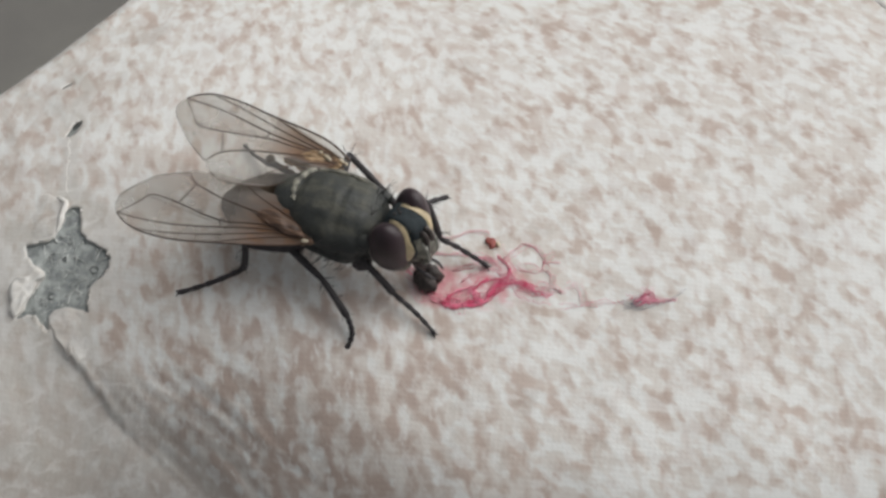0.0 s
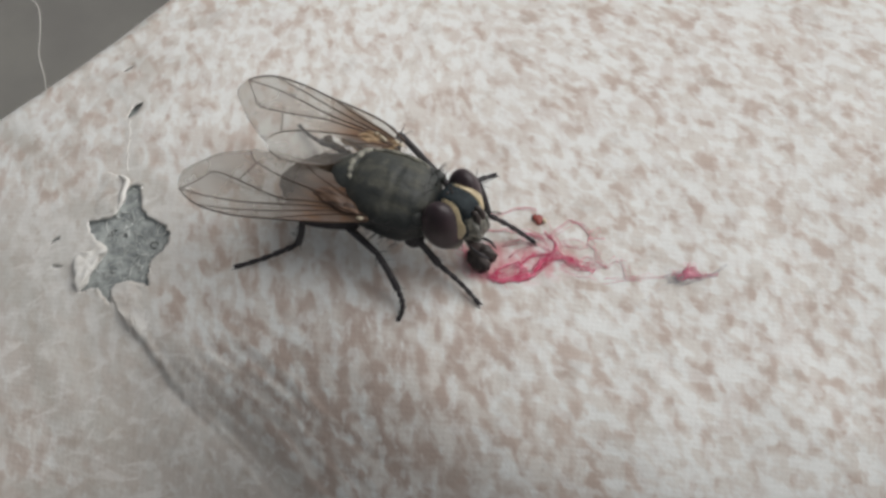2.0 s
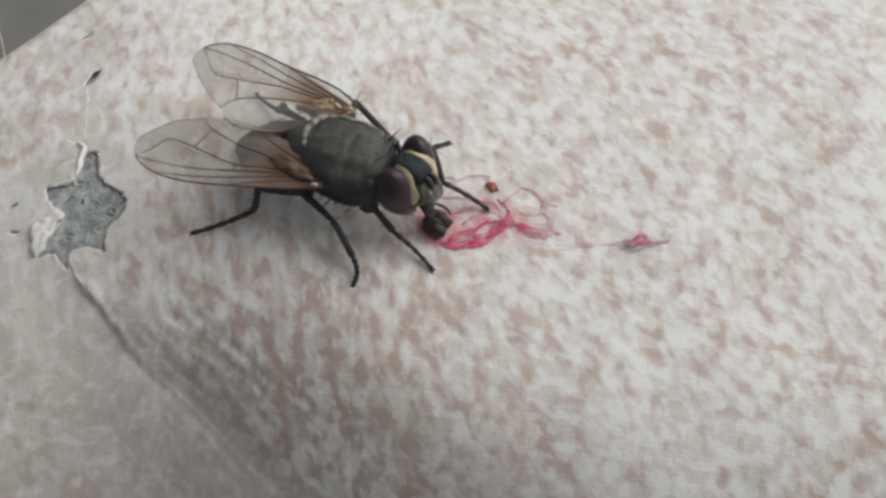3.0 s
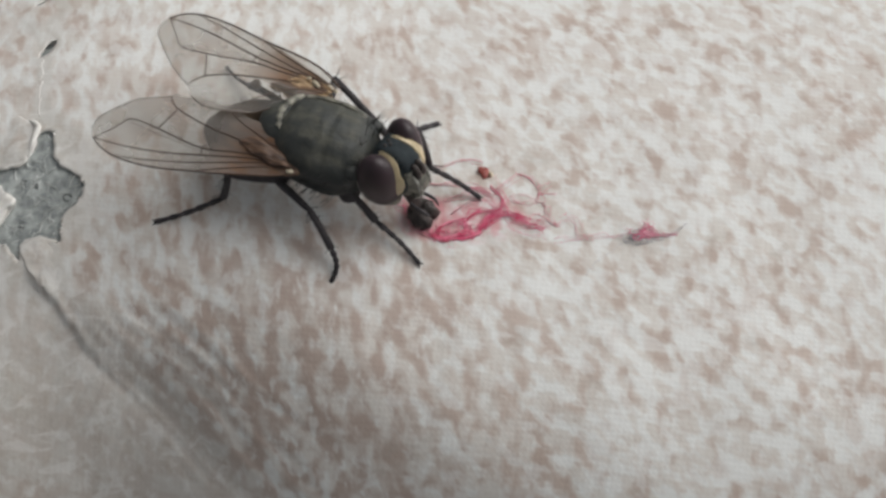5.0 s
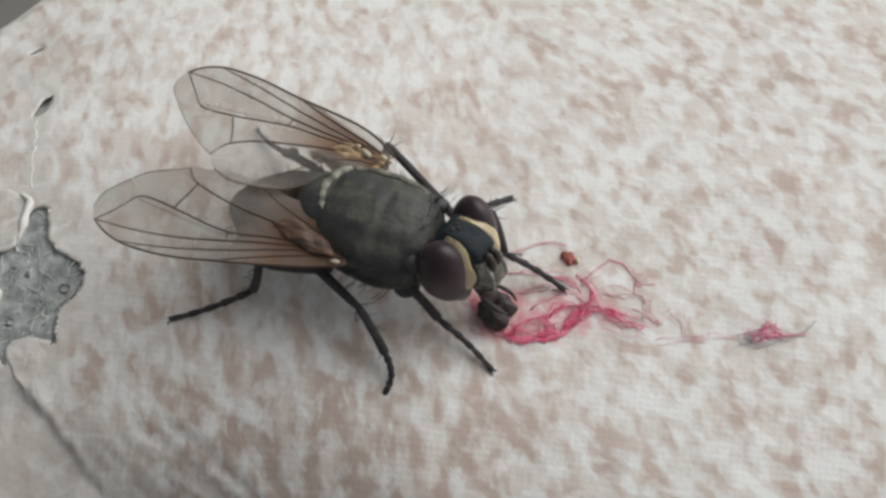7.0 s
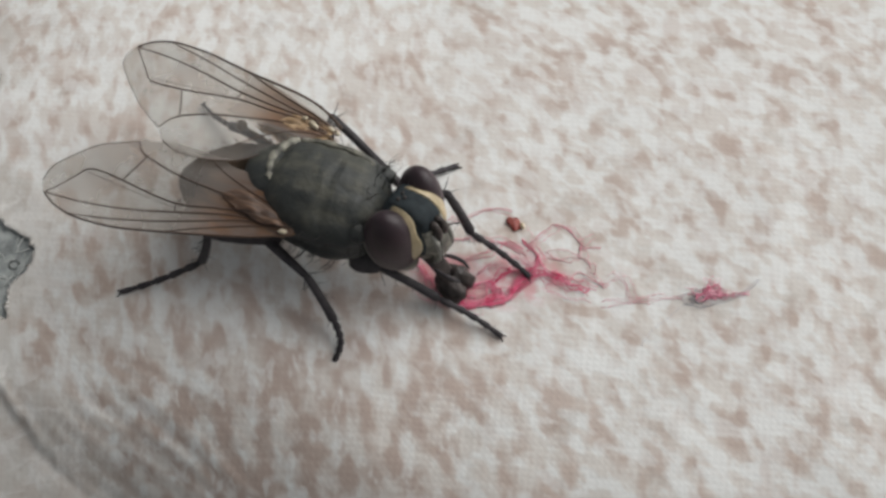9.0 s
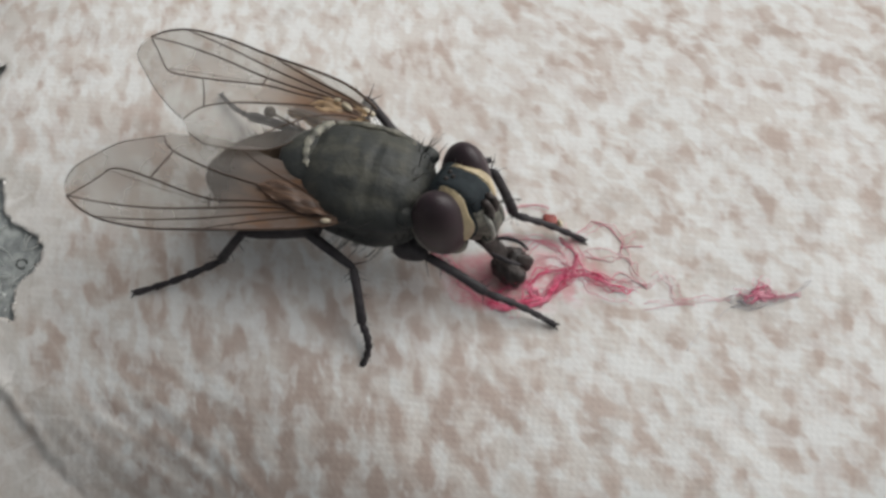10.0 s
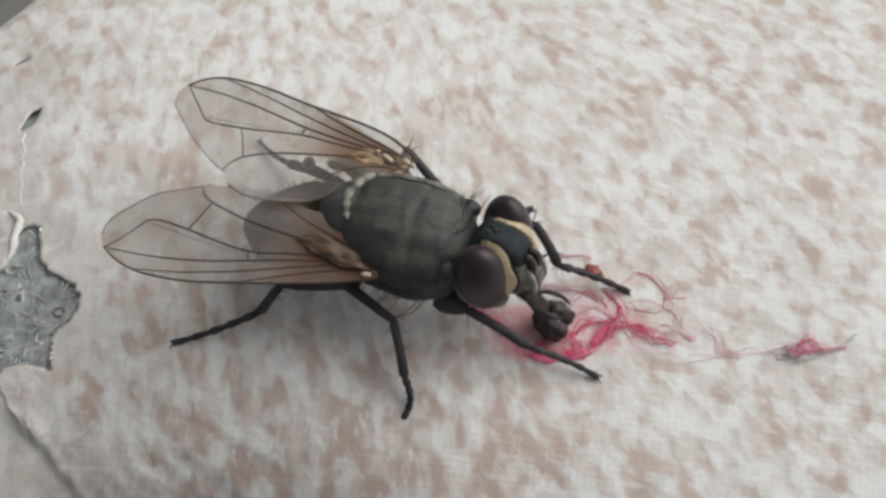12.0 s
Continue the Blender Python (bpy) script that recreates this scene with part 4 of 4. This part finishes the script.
        part("face_ridge", bm, M_SILVER, head, "silver ridge beside the feeler")
        bm = bmesh.new()
        base = skull_at(47, 0.10 * s, 0.0)
        tube(bm, catmull([base, base + Vector((0.15, 0.01 * s, 0.02)), base + Vector((0.24, 0.03 * s, -0.14)), base + Vector((0.27, 0.04 * s, -0.5)), base + Vector((0.20, 0.05 * s, -0.86))], 4),
             [0.06, 0.085, 0.095, 0.09, 0.08, 0.085, 0.095, 0.10, 0.115, 0.125, 0.13, 0.13, 0.13, 0.125, 0.115, 0.10, 0.05], 10)
        feeler = part("antenna", bm, M_MOUTH, head, "hanging black feeler")
        bm = bmesh.new()
        arista = catmull([base + Vector((0.3, 0.08 * s, -0.22)), base + Vector((0.42, 0.2 * s, -0.16)), base + Vector((0.58, 0.36 * s, -0.22)), base + Vector((0.7, 0.5 * s, -0.36))], 4)
        tube(bm, arista, [0.024 - 0.0014 * k for k in range(len(arista))], 4)
        for p in arista[3:]:
            for d in (1, -1):
                tube(bm, [p, p + Vector((0.05, 0.01 * d, 0.10 * d))], [0.006, 0.003], 3)
        part("arista", bm, M_BRISTLE, feeler, "feathered bristle of the feeler")
        bm = bmesh.new()
        ball(bm, (0.30, 0.52 * s, -0.72), (0.42, 0.34, 0.30), (0, 25, 0), 16, 12)
        part("cheek", bm, M_FACE, head, "silver dusted cheek")
        bm = bmesh.new()                                        # bristles beside the mouth and on the forehead
        for k in range(6):
            p = skull_at(-48 + 7 * k, (0.30 + 0.01 * k) * s, 0.02)
            tube(bm, [p, p + Vector((0.16, 0.05 * s, -0.03)), p + Vector((0.26, 0.03 * s, -0.12))], [0.012, 0.009, 0.003], 3)
        for k in range(6):
            p = skull_at(58 + 10 * k, 0.33 * s, 0.02)
            d = Vector((0.10, -0.07 * s, 0.2)) if k < 4 else Vector((-0.16, 0.06 * s, 0.28))
            tube(bm, [p, p + 0.6 * d, p + d + Vector((0.05, -0.03 * s, 0))], [0.011, 0.008, 0.003], 3)
        tagged(part("head_bristle", bm, M_BRISTLE, head), kind="stuff")
    # mouthparts, drawn from the pivot under the face
    bm = bmesh.new()
    loft(bm, [(-0.3, 0, 0.12, 0.2, 0.2), (0.0, 0, 0.0, 0.26, 0.26), (0.2, 0, -0.4, 0.24, 0.24), (0.38, 0, -0.76, 0.26, 0.26), (0.55, 0, -0.98, 0.2, 0.2)], 14, 4)
    mouth = part("proboscis", bm, M_MOUTH, root, "dark brown extended mouthpart")
    for s in (1, -1):
        bm = bmesh.new()
        ball(bm, (0.56, 0.17 * s, -1.0), (0.46, 0.30, 0.34), (0, 25, 12 * s), 30, 22)
        for v in bm.verts:
            o = v.co - Vector((0.56, 0.17 * s, -1.0))
            v.co += (0.07 * math.sin(24 * v.co.x + 9 * v.co.z) + 0.12 * noise.noise(v.co * 4) + 0.09 * noise.noise(v.co * 10)) * o
        part("mouth_pad", bm, M_MOUTH, mouth, "ridged spongy mouth pad")
        bm = bmesh.new()
        drop = 0.0 if s > 0 else -0.10
        tube(bm, catmull([(0.10, 0.16 * s, -0.34), (0.36, 0.24 * s, -0.22 + drop), (0.72, 0.27 * s, -0.26 + drop), (0.95, 0.22 * s, -0.42)], 4), [0.03, 0.035, 0.04, 0.045, 0.05, 0.06, 0.06, 0.06, 0.055, 0.05, 0.045, 0.035, 0.02], 6)
        part("palp", bm, M_LEG, mouth, "black curved palp")
    # wings
    for s in (1, -1):
        wing(root, s, -2.5 if s > 0 else 0.5, 0.992 if s > 0 else 1.05)
        bm = bmesh.new()
        ball(bm, (-1.35, 0.98 * s, 2.25), (0.36, 0.3, 0.06), (12 * s, 0, 20 * s), 16, 8)
        part("calypter", bm, M_CALYPTER, root, "cream scale at the wing base")
        bm = bmesh.new()
        tip = Vector((-2.77, 1.05, 2.35)) if s > 0 else Vector((-1.5, -1.3, 1.7))
        ball(bm, tip, (0.15, 0.15, 0.15), (0, 0, 0), 14, 10)
        tube(bm, catmull([(-1.2, 0.85 * s, 1.85), tip.lerp(Vector((-1.2, 0.85 * s, 1.95)), 0.5), tip], 4), 0.035, 6)
        part("haltere", bm, M_HALTERE, root, "brown knobbed balancer behind the wing")
    # bristles
    rng = random.Random(8)
    bm = bmesh.new()
    for _ in range(90):
        x, a = rng.uniform(-1.1, 1.25), rng.choice((rng.uniform(-0.5, 0.5), rng.uniform(math.pi - 0.6, math.pi + 0.5)))
        w = 1.36 * math.sqrt(max(0.05, 1 - ((x - 0.05) / 1.75) ** 2))
        p = Vector((x, w * math.cos(a), 2.0 + 0.86 * w * math.sin(a)))
        d = Vector((-0.55 + 0.3 * rng.random(), math.cos(a), 0.9 * math.sin(a))).normalized()
        ln = rng.choice((rng.uniform(0.15, 0.35), rng.uniform(0.35, 0.65)))
        tube(bm, [p - d * 0.03, p + d * ln * 0.6, p + d * ln + Vector((-0.08, 0, 0))], [0.012, 0.009, 0.003], 3)
    for _ in range(220):                                        # short fuzz on the abdomen
        x, a = rng.uniform(-3.8, -1.6), rng.uniform(0, 2 * math.pi)
        w = 1.2 * math.sqrt(max(0.03, 1 - ((x + 2.4) / 1.62) ** 2))
        p = Vector((x, 0.09 * (x + 1.2) + w * math.cos(a), 1.62 + 0.17 * (x + 1.2) + 0.71 * w * math.sin(a)))
        d = Vector((-0.9, math.cos(a), 0.8 * math.sin(a))).normalized()
        tube(bm, [p - d * 0.02, p + d * rng.uniform(0.12, 0.3)], [0.008, 0.002], 3)
    for _ in range(26):                                         # longer hairs about the neck
        a = rng.uniform(0.1, math.pi - 0.1)
        p = Vector((rng.uniform(1.0, 1.5), 0.95 * math.cos(a), 2.0 + 0.88 * math.sin(a)))
        d = Vector((rng.uniform(-0.1, 0.6), math.cos(a), math.sin(a))).normalized()
        ln = rng.uniform(0.4, 0.85)
        tube(bm, [p - d * 0.03, p + d * ln * 0.6, p + d * ln + Vector((0.08, 0, -0.04))], [0.016, 0.012, 0.003], 3)
    for s in (1, -1):
        for k in range(5):
            p = Vector((1.75 + 0.12 * k, 0.2 * s, 2.98 - 0.03 * k * k))
            tube(bm, [p, p + Vector((0.05, 0.08 * s, 0.22)), p + Vector((0.16, 0.12 * s, 0.34))], [0.011, 0.009, 0.003], 3)
    tagged(part("bristle", bm, M_BRISTLE, root, "stiff black bristles"), kind="stuff")
    return root, mouth


COSTA = [(-0.30, 1.46), (-1.1, 1.86), (-2.35, 2.28), (-3.2, 2.53), (-4.1, 2.78), (-4.75, 2.87), (-5.35, 2.87), (-5.85, 2.72), (-6.22, 2.47)]
TRAIL = [(-6.37, 2.17), (-6.31, 1.8), (-5.98, 1.37), (-5.52, 0.87), (-4.98, 0.42), (-4.62, 0.17)]
LOBE = [(-4.36, -0.18), (-3.95, -0.38), (-3.5, -0.43), (-2.95, -0.43), (-2.3, -0.3), (-1.6, 0.25), (-0.8, 0.9)]


def wing_z(x, y):
    return 2.42 + 0.28 * smooth01((2.3 - y) / 2.4) * smooth01(-x / 1.2) + 0.03 * math.sin(4.2 * y + 0.8 * x) * smooth01(-x / 2)


def wing(root, s, turn, stretch):
    lift, bow, tuck = (0.09, 0.36, 0.0) if s > 0 else (0.0, 0.0, 0.26)      # the near wing's hind edge is tucked in
    ca, sa = math.cos(radians(turn)), math.sin(radians(turn))

    def place(x, y):
        y += tuck * (smooth01((1.0 - y) / 0.9) + 1.3 * smooth01((0.15 - y) / 0.5))
        dx, dy = (x + 0.4) * stretch, y - 1.35 + bow * math.exp(-((x + 1.1) / 1.8) ** 2)
        return Vector((dx * ca + dy * sa - 0.4, (dy * ca - dx * sa + 1.35) * s, wing_z(x, y) + lift))

    outline = catmull([(x, y, 0) for x, y in COSTA + TRAIL + LOBE], 5, True)
    poly = [Vector((p.x, p.y)) for p in outline]
    bm = bmesh.new()
    xs, ys = [-6.5 + 0.12 * k for k in range(54)], [-0.7 + 0.12 * k for k in range(32)]
    grid = {}
    cells = []
    for i in range(len(xs) - 1):
        for j in range(len(ys) - 1):
            c = Vector((xs[i] + 0.06, ys[j] + 0.06))
            if inside(c, poly):
                cells.append((i, j))
    count = {}
    for i, j in cells:
        for k in ((i, j), (i + 1, j), (i + 1, j + 1), (i, j + 1)):
            count[k] = count.get(k, 0) + 1
    for (i, j), c in count.items():
        p = Vector((xs[i], ys[j]))
        if c < 4:
            p = nearest(p, poly)[1]
        grid[i, j] = bm.verts.new(place(p.x, p.y))
    for i, j in cells:
        bm.faces.new([grid[k] for k in ((i, j), (i + 1, j), (i + 1, j + 1), (i, j + 1))])
    w = part("wing", bm, M_WING, root, "clear wing, amber at its base, with brown veins")
    bm = bmesh.new()

    def vein(pts, r0, r1):
        line = catmull([(x, y, 0) for x, y in pts], 6)
        tube(bm, [place(p.x, p.y) for p in line], [r0 + (r1 - r0) * k / (len(line) - 1) for k in range(len(line))], 5)

    vein(COSTA, 0.036, 0.024)
    vein([(-0.4, 1.3), (-1.5, 1.7), (-2.4, 2.12), (-3.12, 2.5)], 0.038, 0.018)
    vein([(-0.4, 1.3), (-1.3, 1.48), (-1.9, 1.68), (-3.3, 2.25), (-4.4, 2.62), (-5.4, 2.85)], 0.034, 0.014)
    vein([(-0.5, 1.25), (-1.9, 1.52), (-3.15, 1.9), (-4.2, 2.22), (-5.3, 2.42), (-6.2, 2.47)], 0.034, 0.016)
    vein([(-0.6, 1.15), (-2.1, 1.42), (-3.2, 1.66), (-4.58, 1.54), (-5.2, 1.5), (-5.5, 1.58), (-5.75, 1.9), (-6.2, 2.47)], 0.03, 0.016)
    vein([(-0.6, 1.1), (-2.2, 1.06), (-3.2, 1.0), (-3.8, 0.88), (-4.28, 0.68), (-4.5, 0.45), (-4.62, 0.17)], 0.03, 0.016)
    vein([(-4.58, 1.54), (-4.38, 1.05), (-4.28, 0.68)], 0.02, 0.02)
    vein([(-3.1, 1.9), (-3.17, 1.67)], 0.02, 0.02)
    vein([(-2.42, 2.12), (-2.46, 2.3)], 0.016, 0.016)
    vein([(-0.7, 1.0), (-1.6, 0.75), (-2.4, 0.3), (-2.8, 0.0)], 0.03, 0.012)
    vein([(-3.1, 1.78), (-4.2, 1.72), (-5.45, 1.62)], 0.004, 0.009)
    vein(TRAIL, 0.012, 0.012)
    if s > 0:
        vein(LOBE[:6], 0.018, 0.014)
    part("wing_vein", bm, M_VEIN, w, "dark brown veins")
    return w


# joints of each leg when the fly first stands: hip in the fly's own space; knee, ankle and toe in the place's
LEGS = {
    "near_front": ((1.02, -0.72, 0.98), (-9.14, 0.41, 1.53), (-8.23, -0.08, 0.38), (-6.87, -1.28, -0.21)),
    "near_middle": ((-1.45, -1.15, 1.35), (-10.22, -0.17, 1.22), (-9.57, -0.98, 0.26), (-9.6, -1.79, -0.37)),
    "near_hind": ((-0.9, -1.0, 1.3), (-12.70, 0.82, 1.66), (-12.95, 0.66, 0.46), (-15.12, 0.13, -0.16)),
    "far_front": ((1.3, 0.4, 1.1), (-6.99, 2.0, 2.2), (-6.66, 1.58, 0.9), (-5.02, 0.97, 0.03)),
    "far_middle": ((-0.6, 0.95, 1.3), (-9.61, 4.36, 1.54), (-7.84, 2.90, 0.30), (-6.32, 3.75, 0.03)),
    "far_hind": ((-0.9, 1.0, 1.3), (-11.26, 3.54, 1.49), (-12.45, 5.0, 0.19), (-13.23, 5.92, -0.13)),
}
FLY_AT, FLY_YAW = Vector((-9.73, 1.64)), -21.0
# seconds, shift in x and y, turn
FLY_ROWS = [(0, -0.10, 0.09, 0.8), (0.5, 0, 0, -0.3), (1, 0, 0, 0), (2, 0, 0, 0), (2.5, 0.01, 0.03, 0.4), (2.7, 0, 0.03, 0.4), (4.3, 0, 0.03, 0.2), (5, 0, 0, 0), (6, 0, 0.02, 0),
            (7.0, -0.01, -0.01, 0), (7.1, 0.0, -0.01, 0), (7.2, 0.22, 0.36, 3.0), (8.8, 0.0, -0.1, -1.2), (9.0, 0.03, -0.08, -0.9), (9.2, 0.08, -0.02, 0.3), (9.5, 0.22, 0.11, 2.0), (10, 0.34, 0.2, 3.6), (10.5, 0.35, 0.16, 3.4), (11, 0.33, 0.14, 3.4), (12, 0.28, 0.15, 3.5)]
# seconds, ankle and toe of the two front legs where they step
NEAR_STEPS = [(0, (-8.1, -0.2, 0.38), (-6.73, -1.43, -0.2)), (0.5, (-8.2, -0.1, 0.38), (-6.83, -1.32, -0.2)), (1, (-8.23, -0.08, 0.38), (-6.87, -1.28, -0.2)), (7.1, (-8.25, -0.06, 0.38), (-6.9, -1.2, -0.2)),
              (7.2, (-7.27, 0.2, 0.4), (-5.5, -0.64, -0.1)), (8.8, (-6.92, -0.4, 0.3), (-5.12, -1.42, -0.2)), (9.2, (-6.95, -0.38, 0.3), (-5.14, -1.38, -0.2)), (9.5, (-6.6, -0.3, 0.5), (-4.95, -0.9, -0.1)), (12, (-6.65, -0.34, 0.5), (-4.99, -0.86, -0.1))]
FAR_STEPS = [(0, (-6.66, 1.58, 0.9), (-5.02, 0.97, 0.03)), (7.1, (-6.66, 1.58, 0.9), (-5.02, 0.97, 0.03)), (7.2, (-6.4, 2.1, 0.95), (-4.94, 1.24, 0.02)), (8.8, (-6.1, 1.22, 0.8), (-4.65, 0.36, 0.02)),
             (9.2, (-6.1, 1.22, 0.8), (-4.6, 0.38, 0.02)), (9.5, (-5.9, 1.75, 0.66), (-4.15, 1.35, 0.03)), (12, (-5.87, 1.76, 0.66), (-4.15, 1.36, 0.03))]


def bone(a, b, hint):
    """The frame at a whose x runs to b, with z towards hint."""
    x = (b - a).normalized()
    z = (hint - x * hint.dot(x))
    z = z.normalized() if z.length > 1e-6 else x.orthogonal().normalized()
    y = z.cross(x)
    return Matrix(((x.x, y.x, z.x, a.x), (x.y, y.y, z.y, a.y), (x.z, y.z, z.z, a.z), (0, 0, 0, 1)))


def knee_at(hip, ankle, l1, l2, rest):
    """Where the knee goes for a hip and an ankle, bending as it did at rest."""
    d = ankle - hip
    ln = min(d.length, (l1 + l2) * 0.999)
    u = d.normalized()
    a = clamp((l1 * l1 - l2 * l2 + ln * ln) / (2 * ln), -l1, l1)
    h = math.sqrt(max(0.0, l1 * l1 - a * a))
    w = (rest - hip) - u * (rest - hip).dot(u)
    return hip + u * a + w.normalized() * h


def lerp_rows(rows, t):
    for r0, r1 in zip(rows, rows[1:]):
        if t <= r1[0]:
            u = clamp((t - r0[0]) / (r1[0] - r0[0]), 0, 1)
            return [Vector(a).lerp(Vector(b), u) if hasattr(a, "__len__") else a + (b - a) * u for a, b in zip(r0[1:], r1[1:])]
    return [Vector(a) if hasattr(a, "__len__") else a for a in rows[-1][1:]]


def fly_pose(t):
    dx, dy, turn = lerp_rows(FLY_ROWS, t)
    o = Vector((-9.8, 1.45))
    a = radians(turn)
    p = FLY_AT - o
    q = o + Vector((p.x * math.cos(a) - p.y * math.sin(a), p.x * math.sin(a) + p.y * math.cos(a))) + Vector((dx, dy))
    return pose(q.x, q.y, -0.03, 0, 0, FLY_YAW + turn)


def leg_bones(name, t, lengths=None):
    hip, knee, ankle, toe = (Vector(p) for p in LEGS[name])
    inv = fly_pose(t).inverted()
    rest = fly_pose(1.5).inverted() @ knee
    if name == "near_front":
        ankle, toe = lerp_rows(NEAR_STEPS, t)
    if name == "far_front":
        ankle, toe = lerp_rows(FAR_STEPS, t)
    ankle, toe = inv @ ankle, inv @ toe
    if lengths is None:
        return hip, rest, ankle, toe
    return hip, knee_at(hip, ankle, lengths[0], lengths[1], rest), ankle, toe


FEMUR = {"near_front": (0.16, 0.33, 0.36, 0.31, 0.22, 0.14, 0.06), "near_hind": (0.1, 0.24, 0.27, 0.25, 0.19, 0.12, 0.05), "near_middle": (0.08, 0.12, 0.135, 0.13, 0.115, 0.1, 0.05)}


def legs(root):
    made = {}
    rng = random.Random(5)
    for name in LEGS:
        hip, knee, ankle, toe = leg_bones(name, 1.5)
        l1, l2, l3 = (knee - hip).length, (ankle - knee).length, (toe - ankle).length
        if name == "near_front":
            l1, l2 = l1 * 1.22, l2 * 1.1
        bm = bmesh.new()
        tube(bm, [(l1 * u, 0, 0) for u in (-0.04, 0, 0.2, 0.5, 0.8, 0.96, 1.03)], FEMUR.get(name, (0.08, 0.14, 0.17, 0.16, 0.135, 0.11, 0.05)), 10)
        for k in range(4):                                      # stiff bristles at the knee
            a = 1.57 * k + 0.4
            p, d = Vector((l1 * 0.95, 0, 0)), Vector((0.9, math.cos(a), math.sin(a)))
            tube(bm, [p, p + 0.2 * d, p + rng.uniform(0.3, 0.42) * d], [0.02, 0.014, 0.003], 3)
        leg = part("leg", bm, M_LEG, root, "jointed black leg")
        bm = bmesh.new()
        tube(bm, [(l2 * u, 0, 0.05 * math.sin(3.1 * u)) for u in (-0.03, 0.03, 0.3, 0.6, 0.92, 1.02)], [0.055, 0.11, 0.117, 0.117, 0.132, 0.066], 8)
        spines = bmesh.new()
        for _ in range(14):
            u, a = rng.uniform(0.0, 1.0), rng.uniform(0, 6.28)
            d = Vector((0.5, math.cos(a), math.sin(a))).normalized()
            p = Vector((l2 * u, 0, 0))
            tube(spines, [p + d * 0.06, p + d * rng.uniform(0.2, 0.42)], [0.014, 0.003], 3)
        tibia = part("tibia", bm, M_LEG, leg)
        spine = tagged(part("spine", spines, M_BRISTLE, leg), kind="stuff")
        bm = bmesh.new()
        slim = 0.75 if name == "far_hind" else 1.0
        bow = 0.16 if name == "near_middle" else 0.07            # the foot curves a little
        tube(bm, [(l3 * u, bow * math.sin(math.pi * u), 0) for k in range(5) for u in (0.19 * k, 0.19 * k + 0.16)] + [(l3 * 0.97, 0, 0)],
             [slim * r for k in range(5) for r in (0.075 - 0.004 * k, 0.11 - 0.006 * k)] + [slim * 0.066], 8)
        hairs = bmesh.new()
        for s in (1, -1):
            tube(hairs, [(l3 * 0.94, 0.02 * s, 0), (l3 * 0.99, 0.07 * s, 0.01), (l3 * 1.02, 0.10 * s, -0.02)], [0.025, 0.02, 0.006], 4)
        for _ in range(10):
            u, a = rng.uniform(0.1, 0.9), rng.uniform(0, 6.28)
            d = Vector((0.6, math.cos(a), math.sin(a))).normalized()
            p = Vector((l3 * u, bow * math.sin(math.pi * u), 0))
            tube(hairs, [p + d * 0.04, p + d * rng.uniform(0.12, 0.2)], [0.009, 0.003], 3)
        tarsus = part("foot", bm, M_LEG, leg, "slim jointed foot with claws")
        hair = tagged(part("foot_hair", hairs, M_BRISTLE, leg), kind="stuff")
        made[name] = (leg, (tibia, spine), (tarsus, hair), (l1, l2, l3))
    return made


table()
cushion()
red_lint()
loose_thread()
fly_ob, mouth_ob = fly()
leg_obs = legs(fly_ob)

MOUTH_ROWS = [(0, -6, 0.12), (0.5, -4, 0.22), (2.0, -5, 0.2), (2.7, -4, 0.24), (4.3, -4, 0.24), (5.0, -5, 0.22), (5.5, -3, 0.26), (6.0, -6, 0.22), (6.5, -3, 0.28), (7.0, -5, 0.26), (7.2, 8, 0.3), (8.8, 8, 0.32), (9.2, 8, 0.34), (9.5, 8, 0.48), (12, 8, 0.52)]      # seconds, swing forward in degrees, reach in millimetres


def motions():
    times = [k / 10 for k in range(0, 121, 5)] + [2.7, 4.3, 7.1, 7.2, 7.3, 8.8, 9.2]
    times = sorted(set(times))
    walk(fly_ob, [(t, mm_pose(fly_pose(t))) for t in times])
    for name, (leg, tibia, tarsus, lengths) in leg_obs.items():
        rows1, rows2, rows3 = [], [], []
        for t in times:
            hip, knee, ankle, toe = leg_bones(name, t, lengths)
            hint = Vector((0, 0, 1)) if abs((knee - hip).normalized().z) < 0.9 else Vector((1, 0, 0))
            m1 = bone(hip, knee, hint)
            m2 = bone(knee, ankle, Vector((0.3, 0, 1)) if abs((ankle - knee).normalized().z) < 0.9 else Vector((1, 0, 0.2)))
            m3 = bone(ankle, toe, Vector((0, 0, 1)))
            rows1.append((t, mm_pose(m1)))
            rows2.append((t, mm_pose(m1.inverted() @ m2)))
            rows3.append((t, mm_pose(m1.inverted() @ m3)))
        walk(leg, rows1)
        for ob in tibia:
            walk(ob, rows2)
        for ob in tarsus:
            walk(ob, rows3)
    walk(mouth_ob, [(t, mm_pose(pose(2.45 + reach, -0.05 - 0.12 * reach, 1.19, 0, -swing, -7))) for t, swing, reach in MOUTH_ROWS])


motions()
